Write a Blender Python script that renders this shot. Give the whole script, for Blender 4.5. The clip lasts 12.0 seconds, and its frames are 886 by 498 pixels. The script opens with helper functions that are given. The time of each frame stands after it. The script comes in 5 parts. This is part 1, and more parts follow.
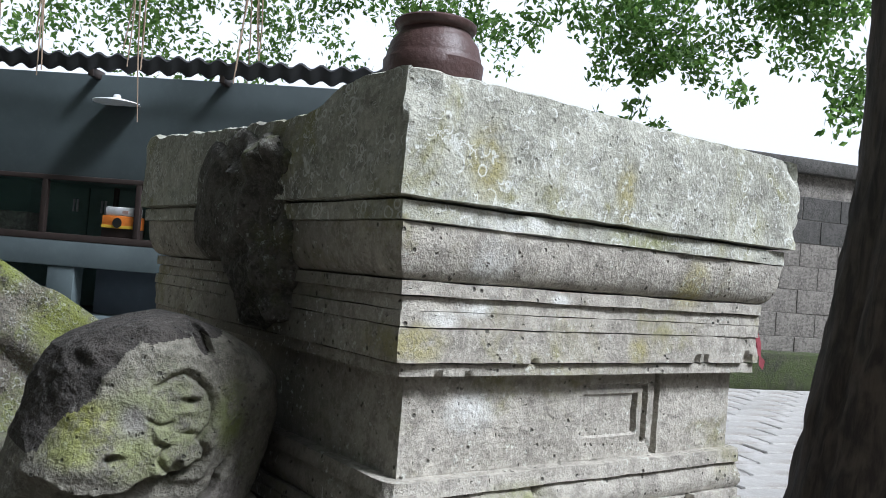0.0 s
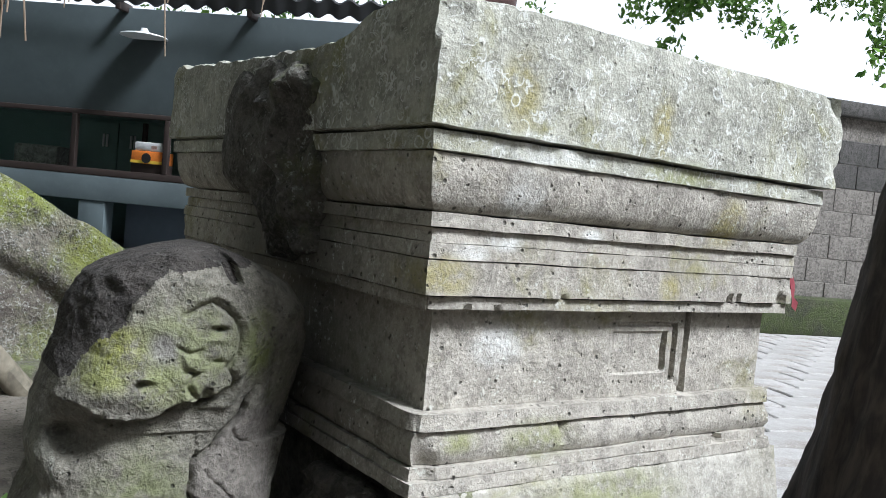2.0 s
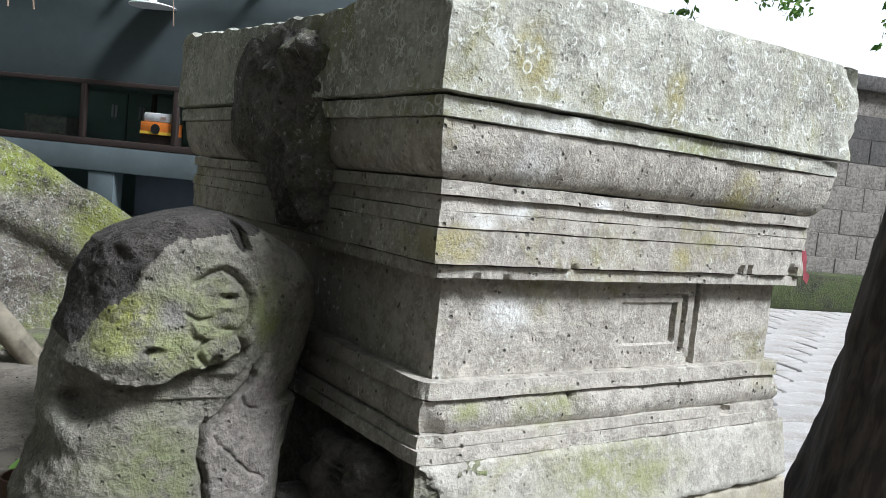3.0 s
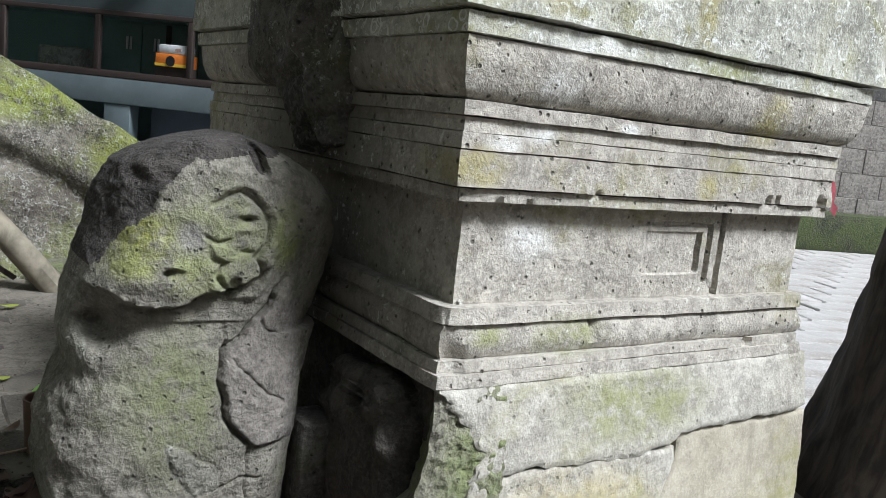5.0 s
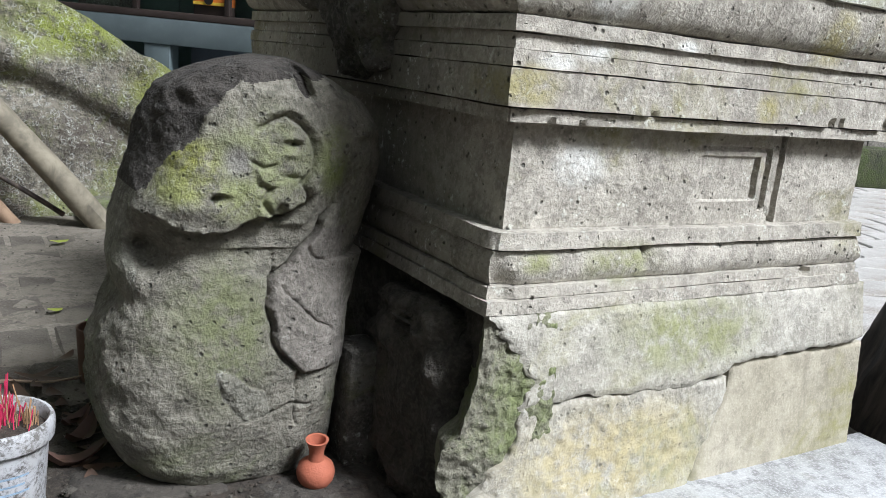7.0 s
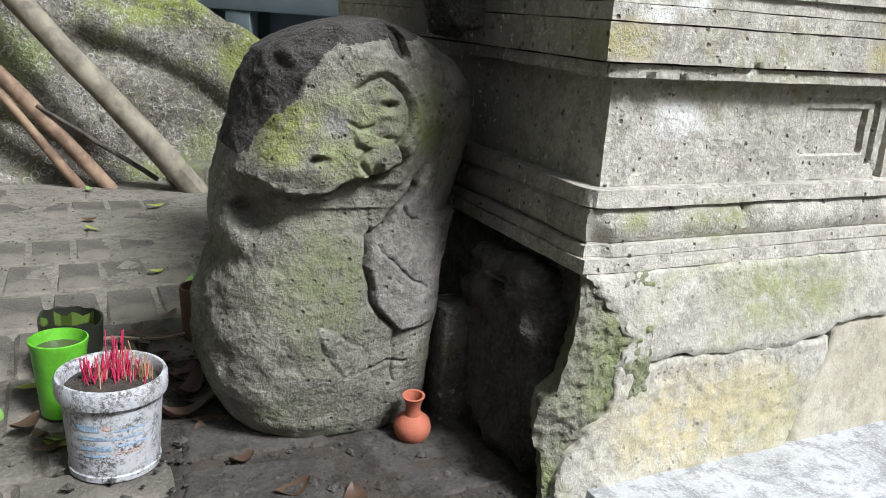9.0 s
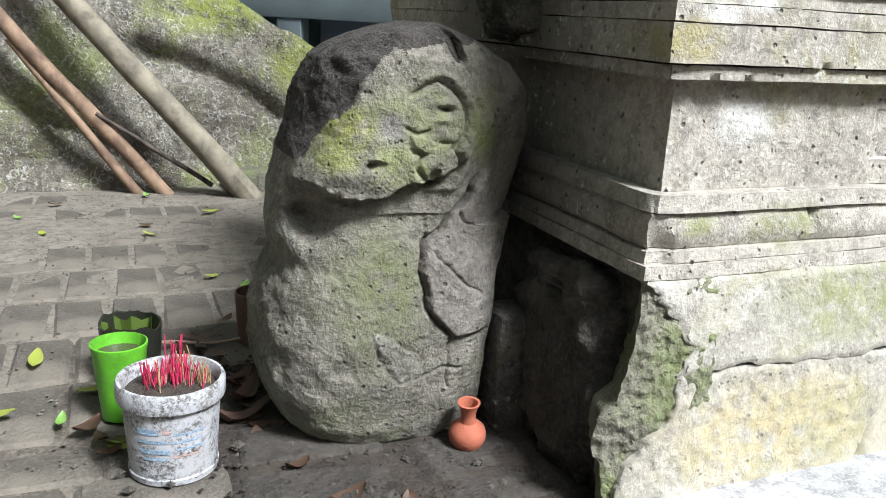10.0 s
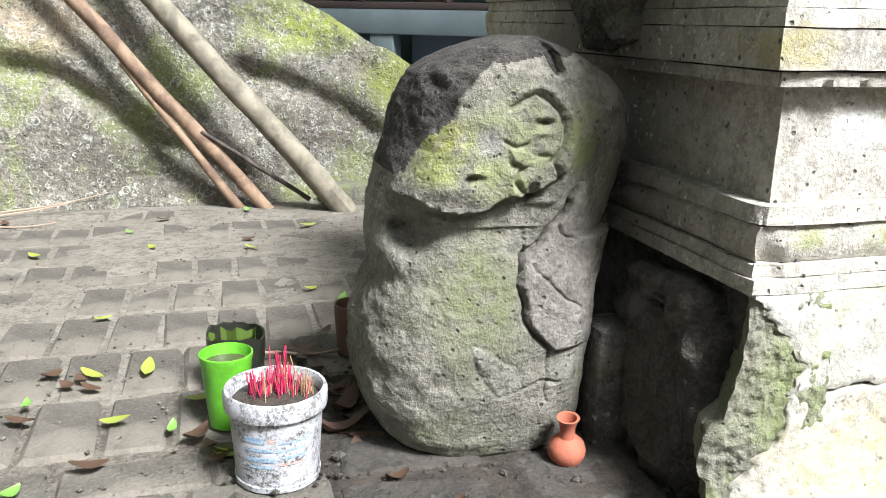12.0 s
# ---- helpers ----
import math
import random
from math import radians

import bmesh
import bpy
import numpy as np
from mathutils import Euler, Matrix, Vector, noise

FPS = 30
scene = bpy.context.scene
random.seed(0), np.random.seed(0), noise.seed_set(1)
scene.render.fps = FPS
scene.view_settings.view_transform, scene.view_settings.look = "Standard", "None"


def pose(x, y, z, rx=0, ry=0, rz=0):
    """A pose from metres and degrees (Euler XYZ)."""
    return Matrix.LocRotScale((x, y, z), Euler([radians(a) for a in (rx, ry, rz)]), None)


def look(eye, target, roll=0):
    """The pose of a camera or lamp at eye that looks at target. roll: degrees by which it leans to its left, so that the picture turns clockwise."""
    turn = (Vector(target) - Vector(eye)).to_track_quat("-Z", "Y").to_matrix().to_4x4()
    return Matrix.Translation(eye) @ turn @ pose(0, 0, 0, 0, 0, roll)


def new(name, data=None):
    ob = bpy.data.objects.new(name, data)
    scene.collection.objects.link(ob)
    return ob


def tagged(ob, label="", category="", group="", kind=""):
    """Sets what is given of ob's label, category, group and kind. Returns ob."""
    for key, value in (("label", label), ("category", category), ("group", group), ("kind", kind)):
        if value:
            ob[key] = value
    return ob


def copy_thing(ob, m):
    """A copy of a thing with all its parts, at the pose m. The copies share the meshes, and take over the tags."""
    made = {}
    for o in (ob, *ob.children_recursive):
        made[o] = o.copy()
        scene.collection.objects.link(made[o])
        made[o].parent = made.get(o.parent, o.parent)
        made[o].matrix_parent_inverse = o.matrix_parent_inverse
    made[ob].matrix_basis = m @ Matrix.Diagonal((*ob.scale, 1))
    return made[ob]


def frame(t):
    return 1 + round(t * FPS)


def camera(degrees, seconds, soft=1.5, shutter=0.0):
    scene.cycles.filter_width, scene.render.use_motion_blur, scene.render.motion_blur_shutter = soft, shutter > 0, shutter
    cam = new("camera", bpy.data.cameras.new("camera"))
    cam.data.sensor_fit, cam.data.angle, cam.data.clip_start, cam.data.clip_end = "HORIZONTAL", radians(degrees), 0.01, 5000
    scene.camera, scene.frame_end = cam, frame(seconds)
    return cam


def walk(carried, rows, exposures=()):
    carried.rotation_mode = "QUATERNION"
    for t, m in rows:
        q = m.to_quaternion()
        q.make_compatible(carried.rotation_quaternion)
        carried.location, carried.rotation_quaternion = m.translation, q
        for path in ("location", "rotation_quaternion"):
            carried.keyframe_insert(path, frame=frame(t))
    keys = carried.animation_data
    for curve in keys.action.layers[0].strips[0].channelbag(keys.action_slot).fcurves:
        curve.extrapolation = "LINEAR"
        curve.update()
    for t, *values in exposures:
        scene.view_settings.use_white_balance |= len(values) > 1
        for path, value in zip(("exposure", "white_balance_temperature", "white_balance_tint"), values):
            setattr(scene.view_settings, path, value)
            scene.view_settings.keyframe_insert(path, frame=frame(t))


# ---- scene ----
EXPO = [(0, 0.85, 5700, 10), (2.5, 1.05, 5800, 10), (5.5, 1.05, 5850, 10), (7, 1.08, 5900, 10), (9.5, 1.3, 5950, 10), (12, 1.95, 6050, 10)]
cam = camera(56.4, 12.0, soft=0.8)
PATH = [
    (0, (-0.6404, -0.9346, 0.7288), (0.5483, 0.6728, 0.7843), 4.61),
    (0.5, (-0.6360, -0.9305, 0.7254), (0.5457, 0.6829, 0.7497), 4.74),
    (1, (-0.6292, -0.9285, 0.7224), (0.5494, 0.6872, 0.7087), 4.89),
    (1.5, (-0.6308, -0.9228, 0.7193), (0.5311, 0.7042, 0.6647), 5.07),
    (2, (-0.6336, -0.9184, 0.7163), (0.5130, 0.7177, 0.6245), 5.41),
    (2.5, (-0.6328, -0.9157, 0.7129), (0.5018, 0.7269, 0.5908), 5.55),
    (3, (-0.6303, -0.9132, 0.7085), (0.5017, 0.7282, 0.5520), 5.73),
    (5, (-0.6251, -0.8943, 0.6846), (0.4792, 0.7451, 0.3796), 6.22),
    (5.5, (-0.6236, -0.8888, 0.6748), (0.4675, 0.7544, 0.3441), 6.12),
    (6, (-0.6219, -0.8820, 0.6687), (0.4489, 0.7648, 0.2922), 6.00),
    (6.5, (-0.6214, -0.8766, 0.6627), (0.4250, 0.7770, 0.2497), 5.78),
    (7, (-0.6240, -0.8726, 0.6556), (0.3982, 0.7864, 0.2054), 5.61),
    (9, (-0.6530, -0.8648, 0.6507), (0.2072, 0.8537, 0.0971), 3.95),
    (9.5, (-0.6563, -0.8595, 0.6506), (0.1599, 0.8834, 0.1060), 3.42),
    (10, (-0.6603, -0.8493, 0.6481), (0.0971, 0.9184, 0.0990), 3.07),
    (10.5, (-0.6652, -0.8431, 0.6475), (0.0220, 0.9542, 0.1020), 2.45),
    (11, (-0.6688, -0.8440, 0.6488), (-0.0293, 0.9717, 0.1064), 1.87),
    (11.5, (-0.6697, -0.8433, 0.6489), (-0.0683, 0.9861, 0.1092), 1.63),
    (12, (-0.6726, -0.8454, 0.6503), (-0.1174, 1.0015, 0.1205), 1.23),
]
walk(cam, [(t, look(eye, target, roll)) for t, eye, target, roll in PATH],
     exposures=EXPO)

# ---- world and light ----
SUN_DIR = Vector((0.38, -0.80, 1.05)).normalized()
world = bpy.data.worlds.new("overcast_sky")
scene.world = world
world.use_nodes = True
wn = world.node_tree.nodes
sky = wn.new("ShaderNodeTexSky")
sky.sky_type, sky.sun_disc = "NISHITA", False
sky.sun_elevation = math.asin(SUN_DIR.z)
sky.sun_rotation = math.atan2(SUN_DIR.x, SUN_DIR.y)
sky.air_density, sky.dust_density, sky.ozone_density = 1.0, 8.0, 1.0
veil = wn.new("ShaderNodeHueSaturation")
veil.inputs["Saturation"].default_value = 0.35
world.node_tree.links.new(sky.outputs["Color"], veil.inputs["Color"])
wn["Background"].inputs["Strength"].default_value = 0.034
world.node_tree.links.new(veil.outputs["Color"], wn["Background"].inputs["Color"])
sun = new("sun", bpy.data.lights.new("sun", "SUN"))
sun.data.energy, sun.data.angle, sun.data.color = 3.05, radians(14), (1.0, 0.98, 0.95)
sun.matrix_world = look(SUN_DIR * 20, (0, 0, 0))


# ---- materials ----
def rgb(c):
    return (c[0], c[1], c[2], 1.0)


class Mat:
    """A small builder for node materials in object space."""

    def __init__(self, name, rough=0.85, metal=0.0):
        self.m = bpy.data.materials.new(name)
        self.m.use_nodes = True
        self.t = self.m.node_tree
        self.b = self.t.nodes["Principled BSDF"]
        self.b.inputs["Roughness"].default_value = rough
        self.b.inputs["Metallic"].default_value = metal
        self.co = self.t.nodes.new("ShaderNodeTexCoord").outputs["Object"]

    def link(self, a, b):
        self.t.links.new(a, b)

    def stretch(self, s):
        n = self.t.nodes.new("ShaderNodeMapping")
        n.inputs["Scale"].default_value = s
        self.link(self.co, n.inputs["Vector"])
        return n.outputs["Vector"]

    def noise(self, scale, detail=6, rough=0.6, co=None, distort=0.0):
        n = self.t.nodes.new("ShaderNodeTexNoise")
        n.inputs["Scale"].default_value, n.inputs["Detail"].default_value = scale, detail
        n.inputs["Roughness"].default_value, n.inputs["Distortion"].default_value = rough, distort
        self.link(co or self.co, n.inputs["Vector"])
        return n.outputs["Fac"]

    def cells(self, scale, feature="F1", co=None):
        n = self.t.nodes.new("ShaderNodeTexVoronoi")
        n.feature = feature
        n.inputs["Scale"].default_value = scale
        self.link(co or self.co, n.inputs["Vector"])
        return n.outputs["Distance"]

    def ramp(self, v, lo, hi, a=0.0, b=1.0):
        n = self.t.nodes.new("ShaderNodeMapRange")
        n.interpolation_type = "SMOOTHSTEP"
        for k, val in zip(("From Min", "From Max", "To Min", "To Max"), (lo, hi, a, b)):
            n.inputs[k].default_value = val
        self.link(v, n.inputs["Value"])
        return n.outputs["Result"]

    def math(self, op, a, b):
        n = self.t.nodes.new("ShaderNodeMath")
        n.operation = op
        for i, v in enumerate((a, b)):
            if isinstance(v, (int, float)):
                n.inputs[i].default_value = v
            else:
                self.link(v, n.inputs[i])
        return n.outputs[0]

    def mix(self, fac, a, b):
        n = self.t.nodes.new("ShaderNodeMix")
        n.data_type = "RGBA"
        if isinstance(fac, (int, float)):
            n.inputs["Factor"].default_value = fac
        else:
            self.link(fac, n.inputs["Factor"])
        for key, v in ((6, a), (7, b)):
            if isinstance(v, tuple):
                n.inputs[key].default_value = rgb(v)
            else:
                self.link(v, n.inputs[key])
        return n.outputs[2]

    def near(self, centre, radius, squash=(1, 1, 1)):
        """1 at a place of the object, fading to 0 at radius."""
        s = self.t.nodes.new("ShaderNodeVectorMath")
        s.operation = "SUBTRACT"
        self.link(self.co, s.inputs[0])
        s.inputs[1].default_value = centre
        q = self.t.nodes.new("ShaderNodeVectorMath")
        q.operation = "MULTIPLY"
        self.link(s.outputs[0], q.inputs[0])
        q.inputs[1].default_value = squash
        d = self.t.nodes.new("ShaderNodeVectorMath")
        d.operation = "LENGTH"
        self.link(q.outputs[0], d.inputs[0])
        return self.ramp(d.outputs["Value"], radius, radius * 0.25)

    def random(self):
        return self.t.nodes.new("ShaderNodeObjectInfo").outputs["Random"]

    def island(self):
        return self.t.nodes.new("ShaderNodeNewGeometry").outputs["Random Per Island"]

    def colour(self, c):
        if isinstance(c, tuple):
            self.b.inputs["Base Color"].default_value = rgb(c)
        else:
            self.link(c, self.b.inputs["Base Color"])
        return self

    def bump(self, h, dist, strength=1.0):
        n = self.t.nodes.new("ShaderNodeBump")
        n.inputs["Distance"].default_value, n.inputs["Strength"].default_value = dist, strength
        self.link(h, n.inputs["Height"])
        self.link(n.outputs["Normal"], self.b.inputs["Normal"])
        return self


def stone(name, light, dark, moss=(0.14, 0.15, 0.03), moss_low=0.58, moss_high=0.75, blobs=(), pits=0.5,
          lichen=0.0, grain=130, bump=0.002, rings=0.0, streak=0.0, soft=1.0):
    """Weathered stone: two tones, pitting, moss in patches, pale lichen flecks."""
    k = Mat(name, 0.92)
    big, mid, fine = k.noise(7, 5, 0.65), k.noise(34, 5, 0.6), k.noise(grain, 4, 0.7)
    col = k.mix(k.ramp(big, 0.35, 0.68), dark, light)
    col = k.mix(k.ramp(mid, 0.45, 0.62, 0.0, 0.65 * soft), col, tuple(c * 0.55 for c in dark))
    col = k.mix(k.ramp(fine, 0.45, 0.65, 0.0, 0.5 * soft), col, tuple(min(0.75, c * 1.35) for c in light))
    if streak:
        runs = k.noise(1.0, 5, 0.6, k.stretch((26, 26, 2.2)))
        col = k.mix(k.ramp(runs, 0.5, 0.72, 0.0, streak), col, tuple(c * 0.35 for c in dark))
    mask = k.ramp(k.noise(4.3, 6, 0.7, distort=0.6), moss_low, moss_high)
    mask = k.math("MULTIPLY", mask, k.ramp(mid, 0.3, 0.6, 0.25, 1.0))
    col = k.mix(k.math("MULTIPLY", mask, 0.8), col, moss)
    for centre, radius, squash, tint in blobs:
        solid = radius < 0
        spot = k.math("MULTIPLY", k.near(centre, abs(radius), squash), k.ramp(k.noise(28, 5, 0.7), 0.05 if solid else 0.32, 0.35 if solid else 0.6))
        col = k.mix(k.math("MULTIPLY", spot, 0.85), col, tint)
    if lichen:
        fl = k.math("MULTIPLY", k.ramp(k.noise(75, 4, 0.75), 0.57, 0.64), k.ramp(k.noise(11, 4, 0.6), 0.45, 0.6))
        col = k.mix(k.math("MULTIPLY", fl, lichen), col, (0.62, 0.64, 0.58))
    if rings:
        v = k.math("ABSOLUTE", k.math("SUBTRACT", k.noise(48, 2, 0.5, distort=0.8), 0.5), 0.0)
        band = k.math("MULTIPLY", k.ramp(v, 0.026, 0.010), k.ramp(k.noise(17, 4, 0.7), 0.48, 0.58))
        for size, low in ((26, 0.52), (44, 0.50)):
            disc = k.math("ABSOLUTE", k.math("SUBTRACT", k.math("ADD", k.cells(size), k.math("MULTIPLY", k.noise(95, 3, 0.6), 0.22)), 0.46), 0.0)
            band = k.math("MAXIMUM", band, k.math("MULTIPLY", k.ramp(disc, 0.075, 0.03), k.ramp(k.noise(size * 0.55, 3, 0.6), low, low + 0.10)))
        col = k.mix(k.math("MULTIPLY", band, rings), col, (0.66, 0.68, 0.64))
    hole = k.math("MULTIPLY", k.ramp(k.cells(72), 0.30, 0.12), k.ramp(k.noise(46, 3, 0.6), 0.53, 0.60))
    speck = k.ramp(k.noise(230, 3, 0.6), 0.61, 0.70)
    col = k.mix(k.math("MULTIPLY", speck, pits * 0.7), col, tuple(c * 0.25 for c in dark))
    col = k.mix(k.math("MULTIPLY", hole, pits), col, (0.03, 0.03, 0.025))
    h = k.math("ADD", k.math("MULTIPLY", mid, 1.2), k.math("ADD", fine, k.math("MULTIPLY", hole, -1.5 * pits)))
    return k.colour(col).bump(h, bump).m


MOSS_Y = (0.30, 0.31, 0.04)
PALE, OCHRE, LEAFY = (0.66, 0.67, 0.64), (0.30, 0.27, 0.11), (0.22, 0.235, 0.10)
FLAT = (1.0, 0.4, 2.2)
# The first two blobs darken the left face: dark staining plus painted shade.
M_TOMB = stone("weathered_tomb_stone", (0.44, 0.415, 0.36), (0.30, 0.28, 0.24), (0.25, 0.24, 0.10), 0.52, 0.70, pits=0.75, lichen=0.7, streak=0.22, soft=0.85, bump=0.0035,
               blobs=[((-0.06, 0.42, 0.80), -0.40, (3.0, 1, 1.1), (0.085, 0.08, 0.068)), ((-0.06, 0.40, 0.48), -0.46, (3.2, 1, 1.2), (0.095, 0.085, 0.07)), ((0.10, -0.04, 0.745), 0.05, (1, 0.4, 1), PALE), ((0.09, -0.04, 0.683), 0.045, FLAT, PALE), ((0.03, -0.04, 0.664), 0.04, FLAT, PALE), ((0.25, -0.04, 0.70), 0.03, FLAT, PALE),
                      ((0.12, 0.0, 0.53), 0.05, (0.8, 0.4, 1.2), PALE), ((-0.01, -0.04, 0.63), 0.06, (0.8, 0.4, 1.5), OCHRE), ((0.44, -0.04, 0.625), 0.035, (1, 0.4, 1), OCHRE),
                      ((0.20, -0.03, 0.395), 0.10, FLAT, LEAFY), ((0.05, -0.03, 0.40), 0.05, FLAT, LEAFY), ((0.55, -0.04, 0.74), 0.06, (1, 0.4, 1), OCHRE)])
# Two leading blobs again put stains and the left side's shade into the colour.
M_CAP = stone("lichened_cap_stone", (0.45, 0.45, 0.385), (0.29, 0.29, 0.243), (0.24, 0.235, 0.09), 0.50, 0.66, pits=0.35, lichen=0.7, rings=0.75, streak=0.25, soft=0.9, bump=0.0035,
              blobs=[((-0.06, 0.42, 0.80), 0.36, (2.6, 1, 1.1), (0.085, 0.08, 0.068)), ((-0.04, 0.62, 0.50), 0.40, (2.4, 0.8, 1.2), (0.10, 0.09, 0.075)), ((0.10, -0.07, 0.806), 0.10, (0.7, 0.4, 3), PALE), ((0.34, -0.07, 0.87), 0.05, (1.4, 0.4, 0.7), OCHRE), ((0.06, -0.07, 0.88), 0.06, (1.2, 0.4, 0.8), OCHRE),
                     ((0.40, -0.07, 0.805), 0.09, (0.8, 0.4, 3), LEAFY)])
M_PLASTER = stone("mossy_plinth_plaster", (0.44, 0.425, 0.375), (0.31, 0.295, 0.25), (0.29, 0.285, 0.15), 0.48, 0.66, pits=0.3, lichen=0.3, bump=0.003, soft=0.7,
                  blobs=[((0.35, -0.05, 0.28), 0.13, (0.6, 0.4, 1.6), LEAFY), ((0.2, -0.06, 0.10), 0.2, (0.7, 0.4, 1.6), (0.42, 0.36, 0.20))])
M_PATCH = stone("smooth_repair_plaster", (0.43, 0.40, 0.32), (0.32, 0.295, 0.225), (0.25, 0.24, 0.10), 0.52, 0.7, pits=0.2, grain=200, bump=0.0015, streak=0.35, soft=0.5)
M_RUBBLE = stone("broken_core_stone", (0.23, 0.222, 0.172), (0.13, 0.125, 0.095), (0.18, 0.215, 0.085), 0.40, 0.54, pits=0.5, bump=0.006)
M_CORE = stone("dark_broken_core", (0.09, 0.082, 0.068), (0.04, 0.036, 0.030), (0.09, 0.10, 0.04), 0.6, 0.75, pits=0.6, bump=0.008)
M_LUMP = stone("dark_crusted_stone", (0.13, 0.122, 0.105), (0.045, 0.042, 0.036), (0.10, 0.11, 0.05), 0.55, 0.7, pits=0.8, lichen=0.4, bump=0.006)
M_STATUE = stone("carved_andesite", (0.222, 0.211, 0.173), (0.134, 0.126, 0.102), (0.125, 0.145, 0.058), 0.52, 0.72, pits=0.6, lichen=0.15, bump=0.006, soft=0.9,
                 blobs=[((-0.350, 0.2, 0.490), 0.050, (0.9, 0.3, 1.0), (0.27, 0.29, 0.035)), ((-0.29, 0.2, 0.445), 0.05, (0.8, 0.3, 1.2), (0.215, 0.235, 0.085)), ((-0.37, 0.2, 0.455), 0.05, (0.8, 0.3, 1.4), (0.22, 0.24, 0.07)),
                        ((-0.26, 0.2, 0.49), 0.11, (1, 0.3, 1), (0.20, 0.22, 0.105)), ((-0.155, 0.2, 0.50), 0.06, (1.6, 0.3, 0.8), (0.16, 0.19, 0.055)), ((-0.295, 0.2, 0.495), -0.026, (1, 0.3, 0.8), (0.215, 0.205, 0.19)),
                        ((-0.30, 0.2, 0.26), 0.12, (1.2, 0.3, 0.8), (0.135, 0.15, 0.068))])
M_STATUE_ROCK = stone("dark_broken_andesite", (0.062, 0.055, 0.048), (0.025, 0.022, 0.019), (0.06, 0.06, 0.03), 0.66, 0.8, pits=0.7, lichen=0.15, bump=0.008)
M_STATUE_FLAKE = stone("pinkish_flaked_andesite", (0.215, 0.197, 0.173), (0.140, 0.128, 0.110), (0.14, 0.145, 0.08), 0.64, 0.82, pits=0.5, lichen=0.2, bump=0.005, soft=0.9)
M_STATUE_SCAR = stone("pale_scarred_andesite", (0.245, 0.24, 0.20), (0.155, 0.15, 0.122), (0.15, 0.165, 0.075), 0.56, 0.78, pits=0.5, lichen=0.3, bump=0.006, soft=0.9)
# Dark brown low blobs paint soft shadow bands across the wall into its colour.
M_WING = stone("mossy_grave_wall", (0.255, 0.236, 0.190), (0.112, 0.104, 0.084), (0.20, 0.225, 0.075), 0.47, 0.62, pits=0.6, lichen=0.6, grain=70, bump=0.012, rings=0.35, streak=0.35, soft=1.15,
                blobs=[((-0.25, 2.2, 0.62), 0.22, (0.8, 0.2, 1.8), (0.26, 0.31, 0.05)), ((0.05, 2.2, 0.45), 0.18, (1, 0.2, 1.2), (0.25, 0.28, 0.06)),
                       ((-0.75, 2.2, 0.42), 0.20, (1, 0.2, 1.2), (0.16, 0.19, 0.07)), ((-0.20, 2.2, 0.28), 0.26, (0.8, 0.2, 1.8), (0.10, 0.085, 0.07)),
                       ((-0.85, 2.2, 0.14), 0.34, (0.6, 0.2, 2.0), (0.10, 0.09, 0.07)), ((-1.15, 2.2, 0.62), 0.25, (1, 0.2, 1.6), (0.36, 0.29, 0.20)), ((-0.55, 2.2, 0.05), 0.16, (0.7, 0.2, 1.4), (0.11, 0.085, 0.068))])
M_SLAB = stone("pale_cement_slab", (0.42, 0.43, 0.44), (0.27, 0.275, 0.275), (0.3, 0.3, 0.25), 0.6, 0.8, pits=0.2, grain=200, bump=0.0006)
M_DIRT = stone("packed_dirt", (0.18, 0.158, 0.125), (0.10, 0.085, 0.066), (0.10, 0.10, 0.04), 0.7, 0.9, pits=0.4, bump=0.004)
M_DUST = stone("dry_dust", (0.190, 0.172, 0.143), (0.128, 0.114, 0.092), (0.15, 0.14, 0.10), 0.7, 0.9, pits=0.4, bump=0.003)
M_BED = stone("joint_dirt", (0.16, 0.14, 0.115), (0.06, 0.052, 0.04), (0.08, 0.08, 0.04), 0.7, 0.9, pits=0.6, bump=0.003)
M_SOIL = stone("damp_dark_soil", (0.055, 0.044, 0.034), (0.024, 0.020, 0.016), (0.05, 0.05, 0.02), 0.7, 0.9, pits=0.5, bump=0.006)
M_DAMP = stone("damp_dark_paving_stone", (0.062, 0.055, 0.046), (0.032, 0.028, 0.024), (0.06, 0.06, 0.03), 0.66, 0.8, pits=0.5, lichen=0.05, bump=0.004)
M_BLOCK = stone("grey_wall_block", (0.235, 0.22, 0.195), (0.12, 0.11, 0.098), (0.12, 0.12, 0.07), 0.6, 0.8, pits=0.3, grain=60, bump=0.004)
M_COPING = stone("dark_wall_coping", (0.10, 0.095, 0.09), (0.05, 0.05, 0.045), (0.06, 0.08, 0.03), 0.6, 0.8, bump=0.004)
M_MOSSY = stone("moss_covered_kerb", (0.075, 0.08, 0.045), (0.025, 0.03, 0.017), (0.06, 0.085, 0.02), 0.4, 0.55, bump=0.01)


def paver_mat(name, light, dark):
    k = Mat(name, 0.9)
    col = k.mix(k.ramp(k.noise(9, 5, 0.6), 0.35, 0.65), dark, light)
    col = k.mix(k.math("MULTIPLY", k.random(), 0.35), col, tuple(c * 0.6 for c in dark))
    col = k.mix(k.ramp(k.noise(3.1, 5, 0.6), 0.48, 0.66, 0.0, 0.7), col, (0.20, 0.178, 0.145))
    col = k.mix(k.ramp(k.noise(140, 4, 0.7), 0.45, 0.75, 0.0, 0.5), col, tuple(min(0.7, c * 1.5) for c in light))
    return k.colour(col).bump(k.math("ADD", k.noise(120, 4, 0.7), k.noise(30, 4, 0.6)), 0.004).m


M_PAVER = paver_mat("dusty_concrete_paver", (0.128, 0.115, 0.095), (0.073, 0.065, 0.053))
